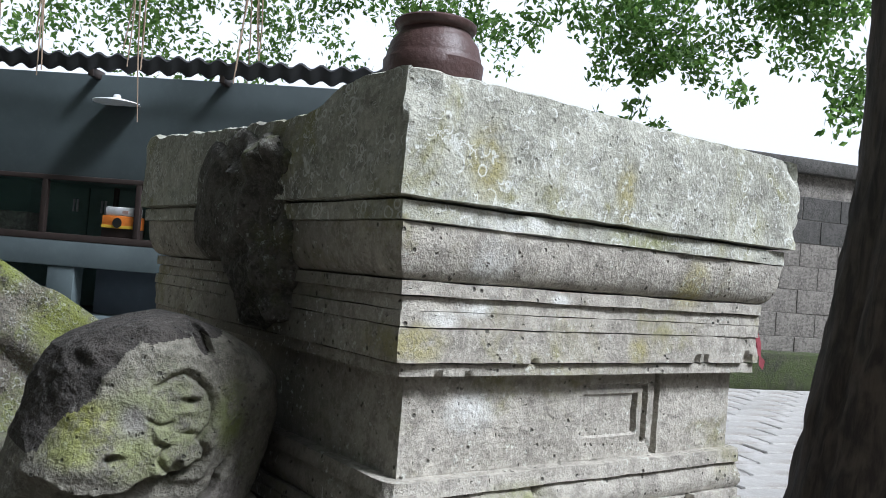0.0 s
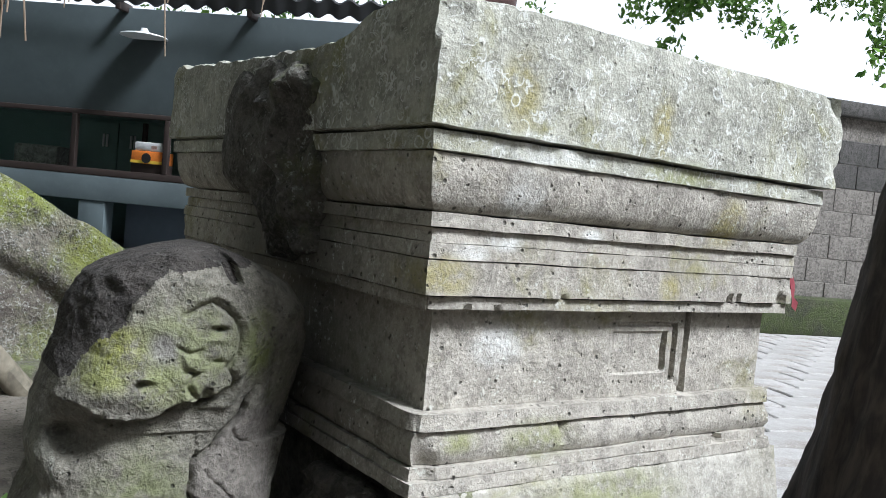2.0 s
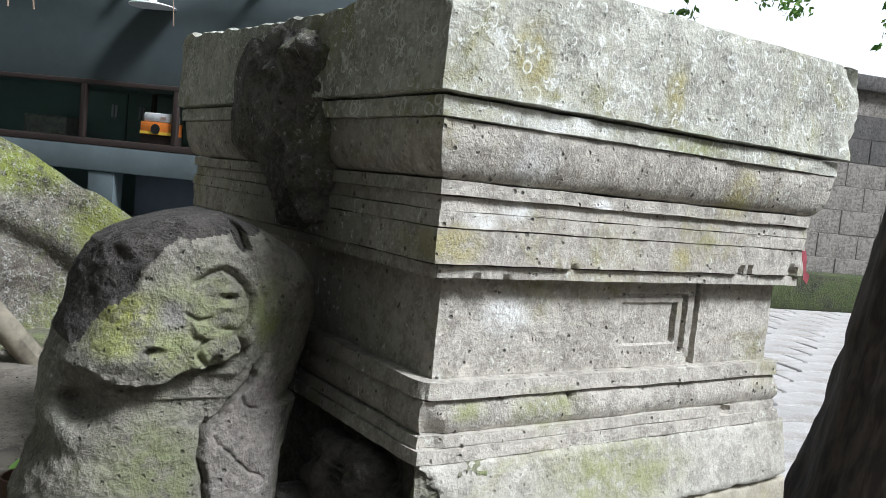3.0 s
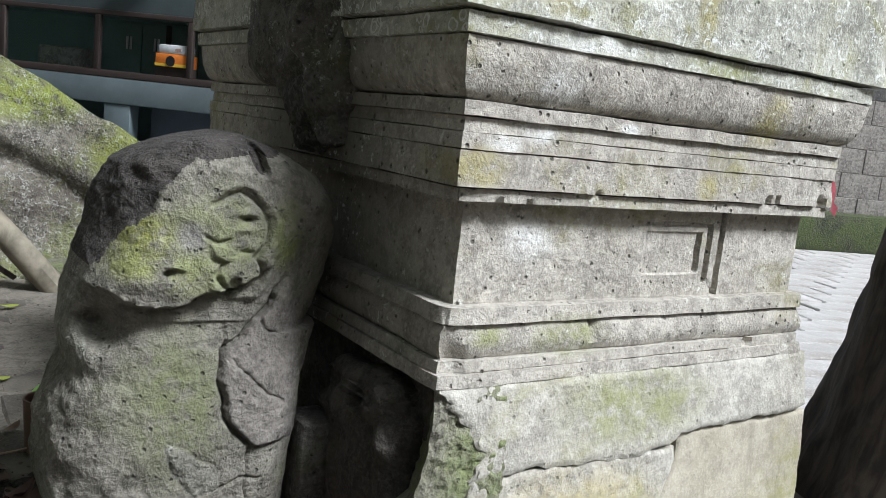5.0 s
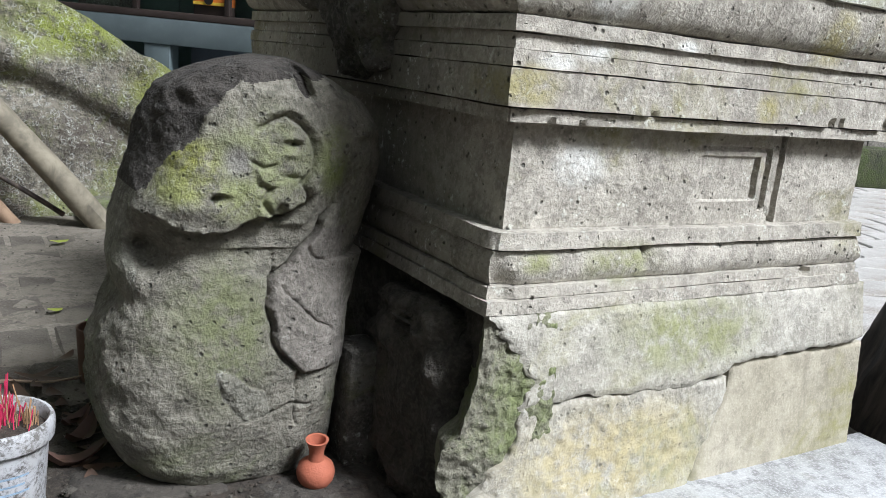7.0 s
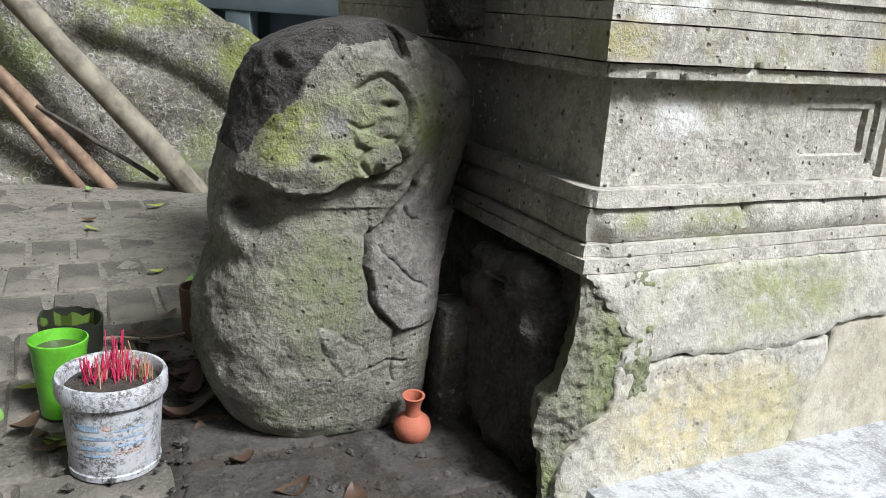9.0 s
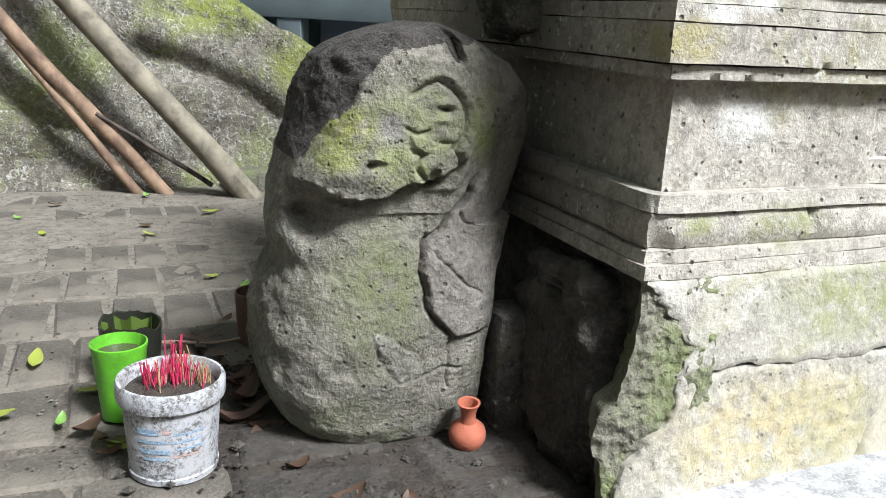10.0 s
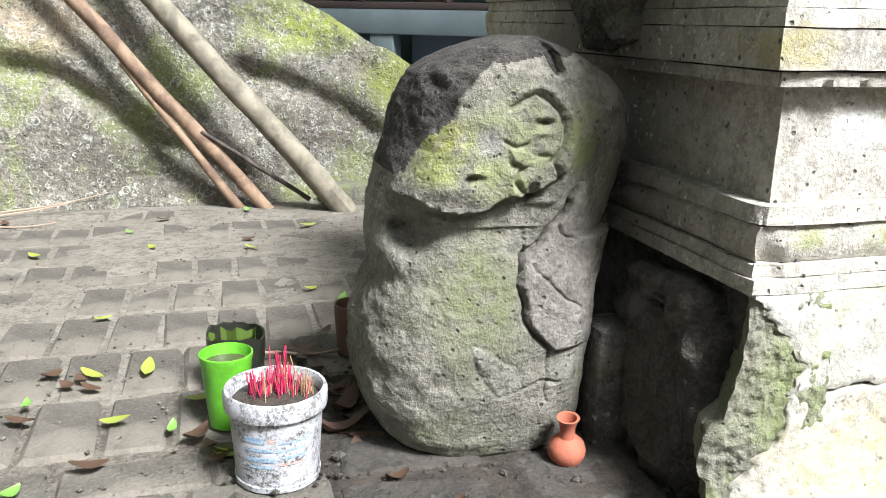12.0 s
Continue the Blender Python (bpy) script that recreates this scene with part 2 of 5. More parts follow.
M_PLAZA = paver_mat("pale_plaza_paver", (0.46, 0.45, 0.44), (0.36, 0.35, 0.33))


def plain(name, c, rough=0.5, metal=0.0, vary=0.25, scale=30, bump=0.0008):
    k = Mat(name, rough, metal)
    col = k.mix(k.ramp(k.noise(scale, 5, 0.65), 0.35, 0.7, 0.0, vary), c, tuple(v * 0.4 for v in c))
    col = k.mix(k.ramp(k.noise(scale * 5, 3, 0.7), 0.5, 0.75, 0.0, vary * 0.7), col, tuple(min(0.85, v * 1.4 + 0.01) for v in c))
    return k.colour(col).bump(k.noise(scale * 4, 4, 0.6), bump).m


M_SHED = plain("dark_green_grey_paint", (0.066, 0.086, 0.092), 0.6, scale=3)
M_BEAM = plain("grey_green_render", (0.10, 0.128, 0.136), 0.75, scale=4)
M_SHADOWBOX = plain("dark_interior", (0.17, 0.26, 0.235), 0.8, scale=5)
M_BLUE = plain("blue_grey_sheet", (0.17, 0.195, 0.24), 0.6, scale=4)
M_FRAME = plain("dark_brown_wood_frame", (0.035, 0.025, 0.022), 0.5, scale=20)
M_ROOF = plain("sooty_roof_sheet", (0.035, 0.037, 0.04), 0.6, scale=8)
def dirty_white():
    k = Mat("dirty_white_plastic", 0.45)
    grime = k.math("MULTIPLY", k.ramp(k.noise(34, 6, 0.75), 0.40, 0.58), k.ramp(k.noise(170, 4, 0.75), 0.40, 0.58))
    col = k.mix(grime, (0.42, 0.43, 0.45), (0.085, 0.08, 0.072))
    col = k.mix(k.ramp(k.noise(14, 5, 0.6), 0.5, 0.75, 0.0, 0.5), col, (0.36, 0.35, 0.33))
    return k.colour(col).bump(k.noise(120, 3, 0.6), 0.0006).m


M_WHITE = dirty_white()
M_GREEN = plain("bright_green_plastic", (0.12, 0.40, 0.025), 0.4, vary=0.45, scale=28)
M_BLACKBAG = plain("black_plastic", (0.02, 0.022, 0.016), 0.3, scale=40)
M_DARKGREEN = plain("dark_green_plastic", (0.07, 0.11, 0.02), 0.35, scale=40)
M_TERRA = plain("orange_terracotta", (0.38, 0.115, 0.065), 0.8, scale=60)
M_BROWNCLAY = plain("brown_clay", (0.13, 0.075, 0.05), 0.8, scale=50)
M_JAR = plain("brown_glazed_jar", (0.075, 0.040, 0.036), 0.5, vary=0.4, scale=18, bump=0.002)
M_PINK = plain("pink_incense_paint", (0.50, 0.025, 0.09), 0.7, scale=80)
M_RIBBON = plain("faded_red_cloth", (0.30, 0.06, 0.075), 0.9, vary=0.5, scale=60)
M_ASH = plain("burnt_incense", (0.35, 0.22, 0.12), 0.9, scale=80)
M_WATER = plain("murky_water", (0.06, 0.055, 0.035), 0.12, scale=15)
M_BLUEPRINT = plain("faded_blue_print", (0.30, 0.42, 0.55), 0.5, vary=0.8, scale=160)
M_REDPRINT = plain("faded_red_print", (0.52, 0.36, 0.31), 0.5, vary=0.8, scale=160)
M_ORANGE = plain("orange_carton", (0.75, 0.22, 0.03), 0.6, scale=30)
M_YELLOW = plain("yellow_carton", (0.80, 0.55, 0.06), 0.6, scale=30)
M_CARTON = plain("white_carton", (0.70, 0.72, 0.74), 0.6, scale=30)
M_BLACK = plain("black_ink", (0.015, 0.015, 0.015), 0.6)
M_ROOT = plain("pale_aerial_root", (0.33, 0.25, 0.18), 0.9, scale=90)


def wood_mat(name, light, dark, axis=(60, 60, 5)):
    k = Mat(name, 0.8)
    g = k.noise(1.0, 6, 0.6, k.stretch(axis), 0.4)
    col = k.mix(k.ramp(g, 0.35, 0.65), dark, light)
    col = k.mix(k.ramp(k.noise(18, 4, 0.6), 0.5, 0.75, 0.0, 0.6), col, tuple(c * 0.5 for c in dark))
    return k.colour(col).bump(g, 0.003).m


M_POLE = wood_mat("weathered_grey_pole", (0.235, 0.21, 0.155), (0.13, 0.115, 0.085), (16, 16, 12))
M_POLE_RED = wood_mat("reddish_brown_pole", (0.27, 0.185, 0.12), (0.13, 0.082, 0.054), (16, 16, 12))
M_BARK = wood_mat("dark_ridged_bark", (0.075, 0.058, 0.045), (0.022, 0.017, 0.014), (38, 38, 7))


def leaf_mat(name, a, b, thin=0.5):
    k = Mat(name, 0.5)
    col = k.mix(k.island(), a, b)
    col = k.mix(k.ramp(k.noise(60, 3, 0.6), 0.5, 0.8, 0.0, 0.5), col, tuple(c * 0.5 for c in a))
    k.colour(col)
    tr = k.t.nodes.new("ShaderNodeBsdfTranslucent")
    k.link(col, tr.inputs["Color"])
    mx = k.t.nodes.new("ShaderNodeMixShader")
    mx.inputs[0].default_value = thin
    k.link(k.b.outputs[0], mx.inputs[1])
    k.link(tr.outputs[0], mx.inputs[2])
    k.link(mx.outputs[0], k.t.nodes["Material Output"].inputs["Surface"])
    return k.m


M_LEAF = leaf_mat("green_foliage", (0.075, 0.17, 0.04), (0.21, 0.36, 0.085), 0.6)
M_FALLEN = leaf_mat("yellow_green_leaf", (0.36, 0.36, 0.06), (0.24, 0.33, 0.06), 0.2)
M_FRESH = leaf_mat("fresh_green_leaf", (0.12, 0.30, 0.06), (0.20, 0.34, 0.07), 0.2)
M_DEAD = leaf_mat("dry_brown_leaf", (0.11, 0.065, 0.04), (0.06, 0.036, 0.024), 0.1)
M_PALEDEAD = leaf_mat("pale_dry_leaf", (0.14, 0.08, 0.062), (0.09, 0.055, 0.045), 0.1)


def glass_mat():
    k = Mat("window_glass", 0.03)
    k.b.inputs["Transmission Weight"].default_value = 1.0
    k.b.inputs["IOR"].default_value = 1.45
    return k.colour((0.75, 0.85, 0.82)).m


M_GLASS = glass_mat()


# ---- mesh helpers ----
def mesh_ob(name, verts, faces, mat, parent=None, label="", angle=38, smooth=True):
    me = bpy.data.meshes.new(name)
    me.from_pydata([tuple(map(float, v)) for v in verts], [], [tuple(map(int, f)) for f in faces])
    me.validate()
    if smooth:
        me.polygons.foreach_set("use_smooth", [True] * len(me.polygons))
        me.set_sharp_from_angle(angle=radians(angle))
    me.materials.append(mat)
    ob = new(name, me)
    if parent is not None:
        ob.parent = parent
        top = parent
        while top.parent:
            top = top.parent
        ob.matrix_parent_inverse = parent_inverse(parent)
    if label:
        ob["label"] = label
    return ob


def parent_inverse(p):
    m = p.matrix_basis.copy()
    q = p
    while q.parent:
        m = q.parent.matrix_basis @ q.matrix_parent_inverse @ m
        q = q.parent
    return m.inverted()


def part(name, bm, mat, parent=None, label="", angle=38, smooth=True):
    """Links a bmesh as one mesh object, in world places."""
    me = bpy.data.meshes.new(name)
    bmesh.ops.recalc_face_normals(bm, faces=bm.faces)
    bm.to_mesh(me)
    bm.free()
    if smooth:
        me.polygons.foreach_set("use_smooth", [True] * len(me.polygons))
        me.set_sharp_from_angle(angle=radians(angle))
    me.materials.append(mat)
    ob = new(name, me)
    if parent is not None:
        ob.parent = parent
        ob.matrix_parent_inverse = parent_inverse(parent)
    if label:
        ob["label"] = label
    return ob


def thing(name, place, label, category, group="", kind=""):
    ob = new(name)
    ob.empty_display_size = 0.05
    ob.matrix_basis = pose(*place)
    return tagged(ob, label, category, group, kind)


def box_bm(x0, x1, y0, y1, z0, z1, m=None, bevel=0.0):
    bm = bmesh.new()
    bmesh.ops.create_cube(bm, size=1.0)
    for v in bm.verts:
        v.co = Vector(((x0 + x1) / 2 + v.co.x * (x1 - x0), (y0 + y1) / 2 + v.co.y * (y1 - y0), (z0 + z1) / 2 + v.co.z * (z1 - z0)))
    if bevel:
        bmesh.ops.bevel(bm, geom=bm.edges[:], offset=bevel, segments=2, affect="EDGES", profile=0.5)
    if m is not None:
        bmesh.ops.transform(bm, matrix=m, verts=bm.verts)
    return bm


def lathe_bm(profile, n=40, m=None, wob=0.0, seed=0.0, caps=True):
    bm = bmesh.new()
    rings = []
    for r, z in profile:
        ring = []
        for i in range(n):
            a = 2 * math.pi * i / n
            k = 1 + wob * noise.noise(Vector((math.cos(a) * 1.3, math.sin(a) * 1.3, z * 14 + seed)))
            ring.append(bm.verts.new((r * k * math.cos(a), r * k * math.sin(a), z)))
        rings.append(ring)
    for p, q in zip(rings, rings[1:]):
        for i in range(n):
            bm.faces.new((p[i], p[(i + 1) % n], q[(i + 1) % n], q[i]))
    if caps:
        bm.faces.new(rings[0][::-1])
        bm.faces.new(rings[-1])
    if m is not None:
        bmesh.ops.transform(bm, matrix=m, verts=bm.verts)
    return bm


def tube(points, radii, n=10, rough=0.0, seed=0.0):
    """Vertices and faces of a tapered tube along points."""
    verts, faces = [], []
    pts = [Vector(p) for p in points]
    for i, p in enumerate(pts):
        d = (pts[min(i + 1, len(pts) - 1)] - pts[max(i - 1, 0)]).normalized()
        u = d.cross(Vector((0.31, 0.9, 0.2))).normalized()
        w = d.cross(u)
        for j in range(n):
            a = 2 * math.pi * j / n
            o = u * math.cos(a) + w * math.sin(a)
            r = radii[i] * (1 + rough * noise.noise(Vector((math.cos(a) * 2, math.sin(a) * 2, i * 0.6 + seed))))
            verts.append(p + o * r)
    for i in range(len(pts) - 1):
        for j in range(n):
            a, b = i * n + j, i * n + (j + 1) % n
            faces.append((a, b, b + n, a + n))
    faces.append(tuple(range(n))[::-1])
    faces.append(tuple(range((len(pts) - 1) * n, len(pts) * n)))
    return verts, faces


def fbm(p, scale, octaves=4):
    return noise.fractal(Vector(p) * scale, 1.0, 2.1, octaves)


# ---- ground ----
def ground_sheet():
    n = 60
    xs = [(-1 if i < 0 else 1) * (abs(i) / n) ** 3 * 400 for i in range(-n, n + 1)]
    verts = [(x, y, -0.02 + 0.004 * noise.noise(Vector((x, y, 0)))) for y in xs for x in xs]
    w = len(xs)
    faces = [(j * w + i, j * w + i + 1, j * w + i + 1 + w, j * w + i + w) for j in range(w - 1) for i in range(w - 1)]
    return tagged(mesh_ob("ground", verts, faces, M_DIRT), "packed grey-brown dirt with fine gravel and dust", "ground", kind="structure")


ground_sheet()

# ---- tomb ----
LX, LY = 0.75, 0.94
tomb = thing("stone_tomb", (LX / 2, LY / 2, 0), "weathered grey stone tomb with stepped mouldings and green stains", "tomb")


def ring(name, profile, mat, label="", rough=0.0012, chip=0.006, step=0.010, seed=0.0, dents=(), inset=0.0, sag=0.0):
    """A moulding round the tomb: profile rows of (offset from the die, height), from the top down."""
    profile = profile[:-2] + [(d, z - 0.0006) for d, z in profile[-2:]]
    rows = []
    for (d0, z0), (d1, z1) in zip(profile, profile[1:]):
        k = max(1, min(24, int(math.hypot(min(abs(d1 - d0), 0.1), z1 - z0) / step)))
        rows += [(d0 + (d1 - d0) * i / k, z0 + (z1 - z0) * i / k) for i in range(k)]
    rows.append(profile[-1])
    verts, faces = [], []
    nx, ny = int(LX / step), int(LY / step)
    for d, z in rows:
        corners = [(-d, -d), (LX + d, -d), (LX + d, LY + d), (-d, LY + d)]
        for s, count in enumerate((nx, ny, nx // 4, ny)):
            (ax, ay), (bx, by) = corners[s], corners[(s + 1) % 4]
            out = ((0, -1), (1, 0), (0, 1), (-1, 0))[s]
            prev = ((-1, 0), (0, -1), (1, 0), (0, 1))[s]
            for i in range(count):
                f = i / count
                x, y = ax + (bx - ax) * f, ay + (by - ay) * f
                w = rough * (fbm((x, y, z + seed), 9, 3) * 1.6 + fbm((x, y, z + seed), 60, 2) * 0.7)
                w -= 0.35 * chip * max(0.0, fbm((x, y, z + seed + 7), 20, 4) - 0.22)
                if s == 0:
                    for px, pz, pr, pd in dents:
                        q = math.hypot(x - px, z - pz) / pr
                        if q < 1.3:
                            w -= pd * max(0.0, 1 - max(0.0, q - 0.5) / 0.8)
                run = f * math.hypot(bx - ax, by - ay)
                far = math.hypot(bx - ax, by - ay) - run
                e = max(0.0, 1 - min(run, far) / 0.02)
                bite = chip * e * max(0.0, 0.4 + fbm((x * 0.5, y * 0.5, z + seed + 3), 11, 4))
                x += out[0] * (w - bite)
                y += out[1] * (w - bite) + (inset if s == 0 else 0.0)
                if i == 0:
                    x -= prev[0] * bite
                    y -= prev[1] * bite
                low = 0.0
                if sag and s == 3 and z > 0.93:
                    low = sag * max(0.0, min(1.0, (y - 0.10) / 0.10)) * (math.exp(-(max(0.0, y - 0.30) / 0.55) ** 2) + 0.25 * fbm((0, y, 3), 16, 3))
                verts.append((x, y, z - low + rough * fbm((x, y, seed), 14, 2)))
    w = nx + ny + nx // 4 + ny
    for j in range(len(rows) - 1):
        for i in range(w):
            a, b = j * w + i, j * w + (i + 1) % w
            faces.append((a, a + w, b + w, b))
    faces.append(tuple(range(w))[::-1])
    faces.append(tuple(range((len(rows) - 1) * w, len(rows) * w)))
    return mesh_ob(name, verts, faces, mat, tomb, label, angle=30)


def arc(d0, z0, d1, z1, n=9, bulge=1.0):
    """A quarter-round belly from the upper to the lower point."""
    return [(d1 + (d0 - d1) * math.cos(a) ** bulge, z0 + (z1 - z0) * math.sin(a)) for a in (math.pi / 2 * i / n for i in range(n + 1))]


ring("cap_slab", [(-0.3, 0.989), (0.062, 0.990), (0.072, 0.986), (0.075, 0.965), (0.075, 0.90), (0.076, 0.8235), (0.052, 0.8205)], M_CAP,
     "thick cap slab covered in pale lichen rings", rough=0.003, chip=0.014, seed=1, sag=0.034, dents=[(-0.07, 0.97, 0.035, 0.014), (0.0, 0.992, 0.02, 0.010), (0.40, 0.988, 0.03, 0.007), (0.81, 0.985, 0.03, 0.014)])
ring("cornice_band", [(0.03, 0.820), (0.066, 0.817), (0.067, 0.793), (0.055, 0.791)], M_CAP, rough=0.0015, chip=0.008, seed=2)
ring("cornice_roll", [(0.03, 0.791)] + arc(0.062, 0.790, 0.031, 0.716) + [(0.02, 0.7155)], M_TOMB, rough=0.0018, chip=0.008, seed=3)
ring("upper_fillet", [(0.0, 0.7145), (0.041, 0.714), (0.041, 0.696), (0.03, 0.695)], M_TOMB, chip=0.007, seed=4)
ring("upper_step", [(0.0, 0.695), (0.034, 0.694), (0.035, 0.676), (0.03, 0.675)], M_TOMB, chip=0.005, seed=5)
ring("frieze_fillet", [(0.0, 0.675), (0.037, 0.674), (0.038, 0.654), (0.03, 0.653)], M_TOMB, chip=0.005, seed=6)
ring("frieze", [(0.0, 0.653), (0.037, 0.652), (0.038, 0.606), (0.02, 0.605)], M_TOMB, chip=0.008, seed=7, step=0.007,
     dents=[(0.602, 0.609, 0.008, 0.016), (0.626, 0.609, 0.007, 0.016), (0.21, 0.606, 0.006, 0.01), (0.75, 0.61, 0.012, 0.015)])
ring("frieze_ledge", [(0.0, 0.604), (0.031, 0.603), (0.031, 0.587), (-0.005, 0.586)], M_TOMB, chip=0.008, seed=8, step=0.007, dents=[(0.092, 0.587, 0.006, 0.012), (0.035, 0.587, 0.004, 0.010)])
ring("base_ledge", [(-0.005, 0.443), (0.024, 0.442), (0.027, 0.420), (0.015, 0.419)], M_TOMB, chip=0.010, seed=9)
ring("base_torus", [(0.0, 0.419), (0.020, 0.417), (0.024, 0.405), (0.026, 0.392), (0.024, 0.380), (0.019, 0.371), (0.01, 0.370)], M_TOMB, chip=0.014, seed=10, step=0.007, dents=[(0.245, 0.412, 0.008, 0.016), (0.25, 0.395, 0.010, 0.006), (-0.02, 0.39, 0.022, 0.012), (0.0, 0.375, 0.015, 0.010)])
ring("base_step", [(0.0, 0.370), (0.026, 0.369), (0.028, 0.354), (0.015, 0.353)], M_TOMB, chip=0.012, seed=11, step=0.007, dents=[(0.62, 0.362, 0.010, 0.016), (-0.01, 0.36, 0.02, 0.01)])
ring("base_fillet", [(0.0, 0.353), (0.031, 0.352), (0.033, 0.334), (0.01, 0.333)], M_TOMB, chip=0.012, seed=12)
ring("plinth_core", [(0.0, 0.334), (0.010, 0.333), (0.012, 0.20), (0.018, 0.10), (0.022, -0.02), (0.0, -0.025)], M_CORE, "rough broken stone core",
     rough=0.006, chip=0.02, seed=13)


def die():
    """The plain die; the front carries a carved, half-worn sunk panel."""
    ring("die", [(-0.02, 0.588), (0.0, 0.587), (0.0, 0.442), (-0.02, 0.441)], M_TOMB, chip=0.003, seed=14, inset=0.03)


def carved_front():
    nx, nz = 200, 44
    verts, faces = [], []
    for j in range(nz + 1):
        z = 0.443 + (0.586 - 0.443) * j / nz
        for i in range(nx + 1):
            x = 0.001 + (LX - 0.002) * i / nx
            d = 0.002 + 0.0012 * fbm((x, 0, z), 11, 3) + 0.0008 * fbm((x, 4, z), 55, 2)
            worn = min(1.0, max(0.0, (x - 0.27) / 0.12))
            rx0, rx1, rz0, rz1 = 0.335, 0.512, 0.463, 0.562
            if x < 0.545 and x > 0.30:
                d += 0.003 * worn * (0.5 + 0.5 * fbm((x, 7, z), 30, 3))
                if 0.529 < x < 0.541:
                    d -= 0.020
                if rx1 - 0.010 < x < rx1 and rz0 < z < rz1:
                    d -= 0.020
                if 0.478 < x < 0.486 and 0.485 < z < 0.548:
                    d -= 0.016
                if rx0 < x < rx1 and abs(z - rz1) < 0.003:
                    d -= 0.005 * worn
                if rx0 + 0.02 < x < 0.486 and 0.480 < z < 0.548:
                    d -= 0.004 * worn
                if abs((x - 0.535) + (z - 0.443) * 0.9) < 0.004 and z < 0.475:
                    d -= 0.003
            verts.append((x, -d, z))
    w = nx + 1
    faces = [(j * w + i, j * w + i + 1, j * w + i + 1 + w, j * w + i + w) for j in range(nz) for i in range(nx)]
    edge = [i for i in range(w)] + [j * w + nx for j in range(1, nz + 1)] + [nz * w + i for i in range(nx - 1, -1, -1)] + [j * w for j in range(nz - 1, 0, -1)]
    base = len(verts)
    verts += [(verts[k][0], 0.036, verts[k][2]) for k in edge]
    m = len(edge)
    faces += [(edge[i], base + i, base + (i + 1) % m, edge[(i + 1) % m]) for i in range(m)]
    mesh_ob("carved_panel", verts, faces, M_TOMB, tomb, "worn sunk panel with stepped frames")


die()
carved_front()


def facing(name, x0, x1, z0, z1, d0, d1, mat, label, ragged=(0, 0, 0, 0), seed=0.0, rough=0.0015, steps=110, thick=0.03, slant=None, right=None, foot=None):
    """A plaster slab on the front of the plinth with ragged edges (left, right, bottom, top)."""
    nz = max(6, int((z1 - z0) / (x1 - x0) * steps))
    verts, faces = [], []
    for j in range(nz + 1):
        for i in range(steps + 1):
            u, v = i / steps, j / nz
            z = z0 + (z1 - z0) * v
            xa = x0 if slant is None else float(np.interp(z, *slant))
            xb = x1 if right is None else float(np.interp(z, *right))
            x = xa + (xb - xa) * u
            if foot is not None:
                za = float(np.interp(x, *foot))
                z = za + (z1 - za) * v
            q = fbm((x, seed, z), 22, 4)
            x += ragged[0] * q * max(0, 1 - u * 8) + ragged[1] * q * max(0, 1 - (1 - u) * 8)
            z += ragged[2] * q * max(0, 1 - v * 5) + ragged[3] * q * max(0, 1 - (1 - v) * 5)
            d = d0 + (d1 - d0) * v + rough * (fbm((x, seed, z), 10, 3) + 0.6 * fbm((x, seed, z), 60, 2))
            edge = min(u * steps, (1 - u) * steps, v * nz, (1 - v) * nz)
            d -= 0.004 * max(0, 1 - edge / 1.5)
            verts.append((x, -d, z))
    w = steps + 1
    faces = [(j * w + i, j * w + i + 1, j * w + i + 1 + w, j * w + i + w) for j in range(nz) for i in range(steps)]
    rim = list(range(w)) + [j * w + steps for j in range(1, nz + 1)] + [nz * w + i for i in range(steps - 1, -1, -1)] + [j * w for j in range(nz - 1, 0, -1)]
    base = len(verts)
    verts += [(verts[k][0], verts[k][1] + thick, verts[k][2]) for k in rim]
    m = len(rim)
    faces += [(rim[i], base + i, base + (i + 1) % m, rim[(i + 1) % m]) for i in range(m)]
    return mesh_ob(name, verts, faces, mat, tomb, label, angle=40)


facing("upper_facing", 0.0, LX + 0.042, 0.196, 0.334, 0.053, 0.034, M_PLASTER, "mossy plaster facing with a broken edge", (0.026, 0.004, 0.006, 0.0), 2.0, 0.003, steps=150,
       slant=([0.19, 0.20, 0.233, 0.25, 0.266, 0.299, 0.318, 0.334], [0.020, 0.024, 0.047, 0.034, 0.027, 0.014, -0.012, -0.020]),
       foot=([0.0, 0.11, 0.36, 0.43, 0.446, 0.452, 0.70, 0.8], [0.199, 0.207, 0.196, 0.208, 0.212, 0.224, 0.228, 0.234]))
facing("lower_facing", -0.052, 0.448, 0.0, 0.200, 0.066, 0.049, M_PLASTER, "rough yellowed plaster facing", (0.016, 0.006, 0.0, 0.010), 5.0, 0.004, steps=130,
       slant=([0.0, 0.017, 0.06, 0.09, 0.12, 0.13, 0.16, 0.2], [-0.068, -0.061, -0.046, -0.033, -0.009, 0.018, 0.026, 0.024]),
       right=([0.0, 0.03, 0.075, 0.13, 0.177, 0.21], [0.376, 0.382, 0.401, 0.426, 0.446, 0.444]))
facing("repair_facing", 0.458, LX + 0.058, 0.0, 0.222, 0.061, 0.043, M_PATCH, "smooth yellowish repair plaster", (0.004, 0.004, 0.0, 0.003), 8.0, 0.0015,
       slant=([0.0, 0.03, 0.075, 0.13, 0.177, 0.23], [0.377, 0.383, 0.403, 0.429, 0.453, 0.455]))

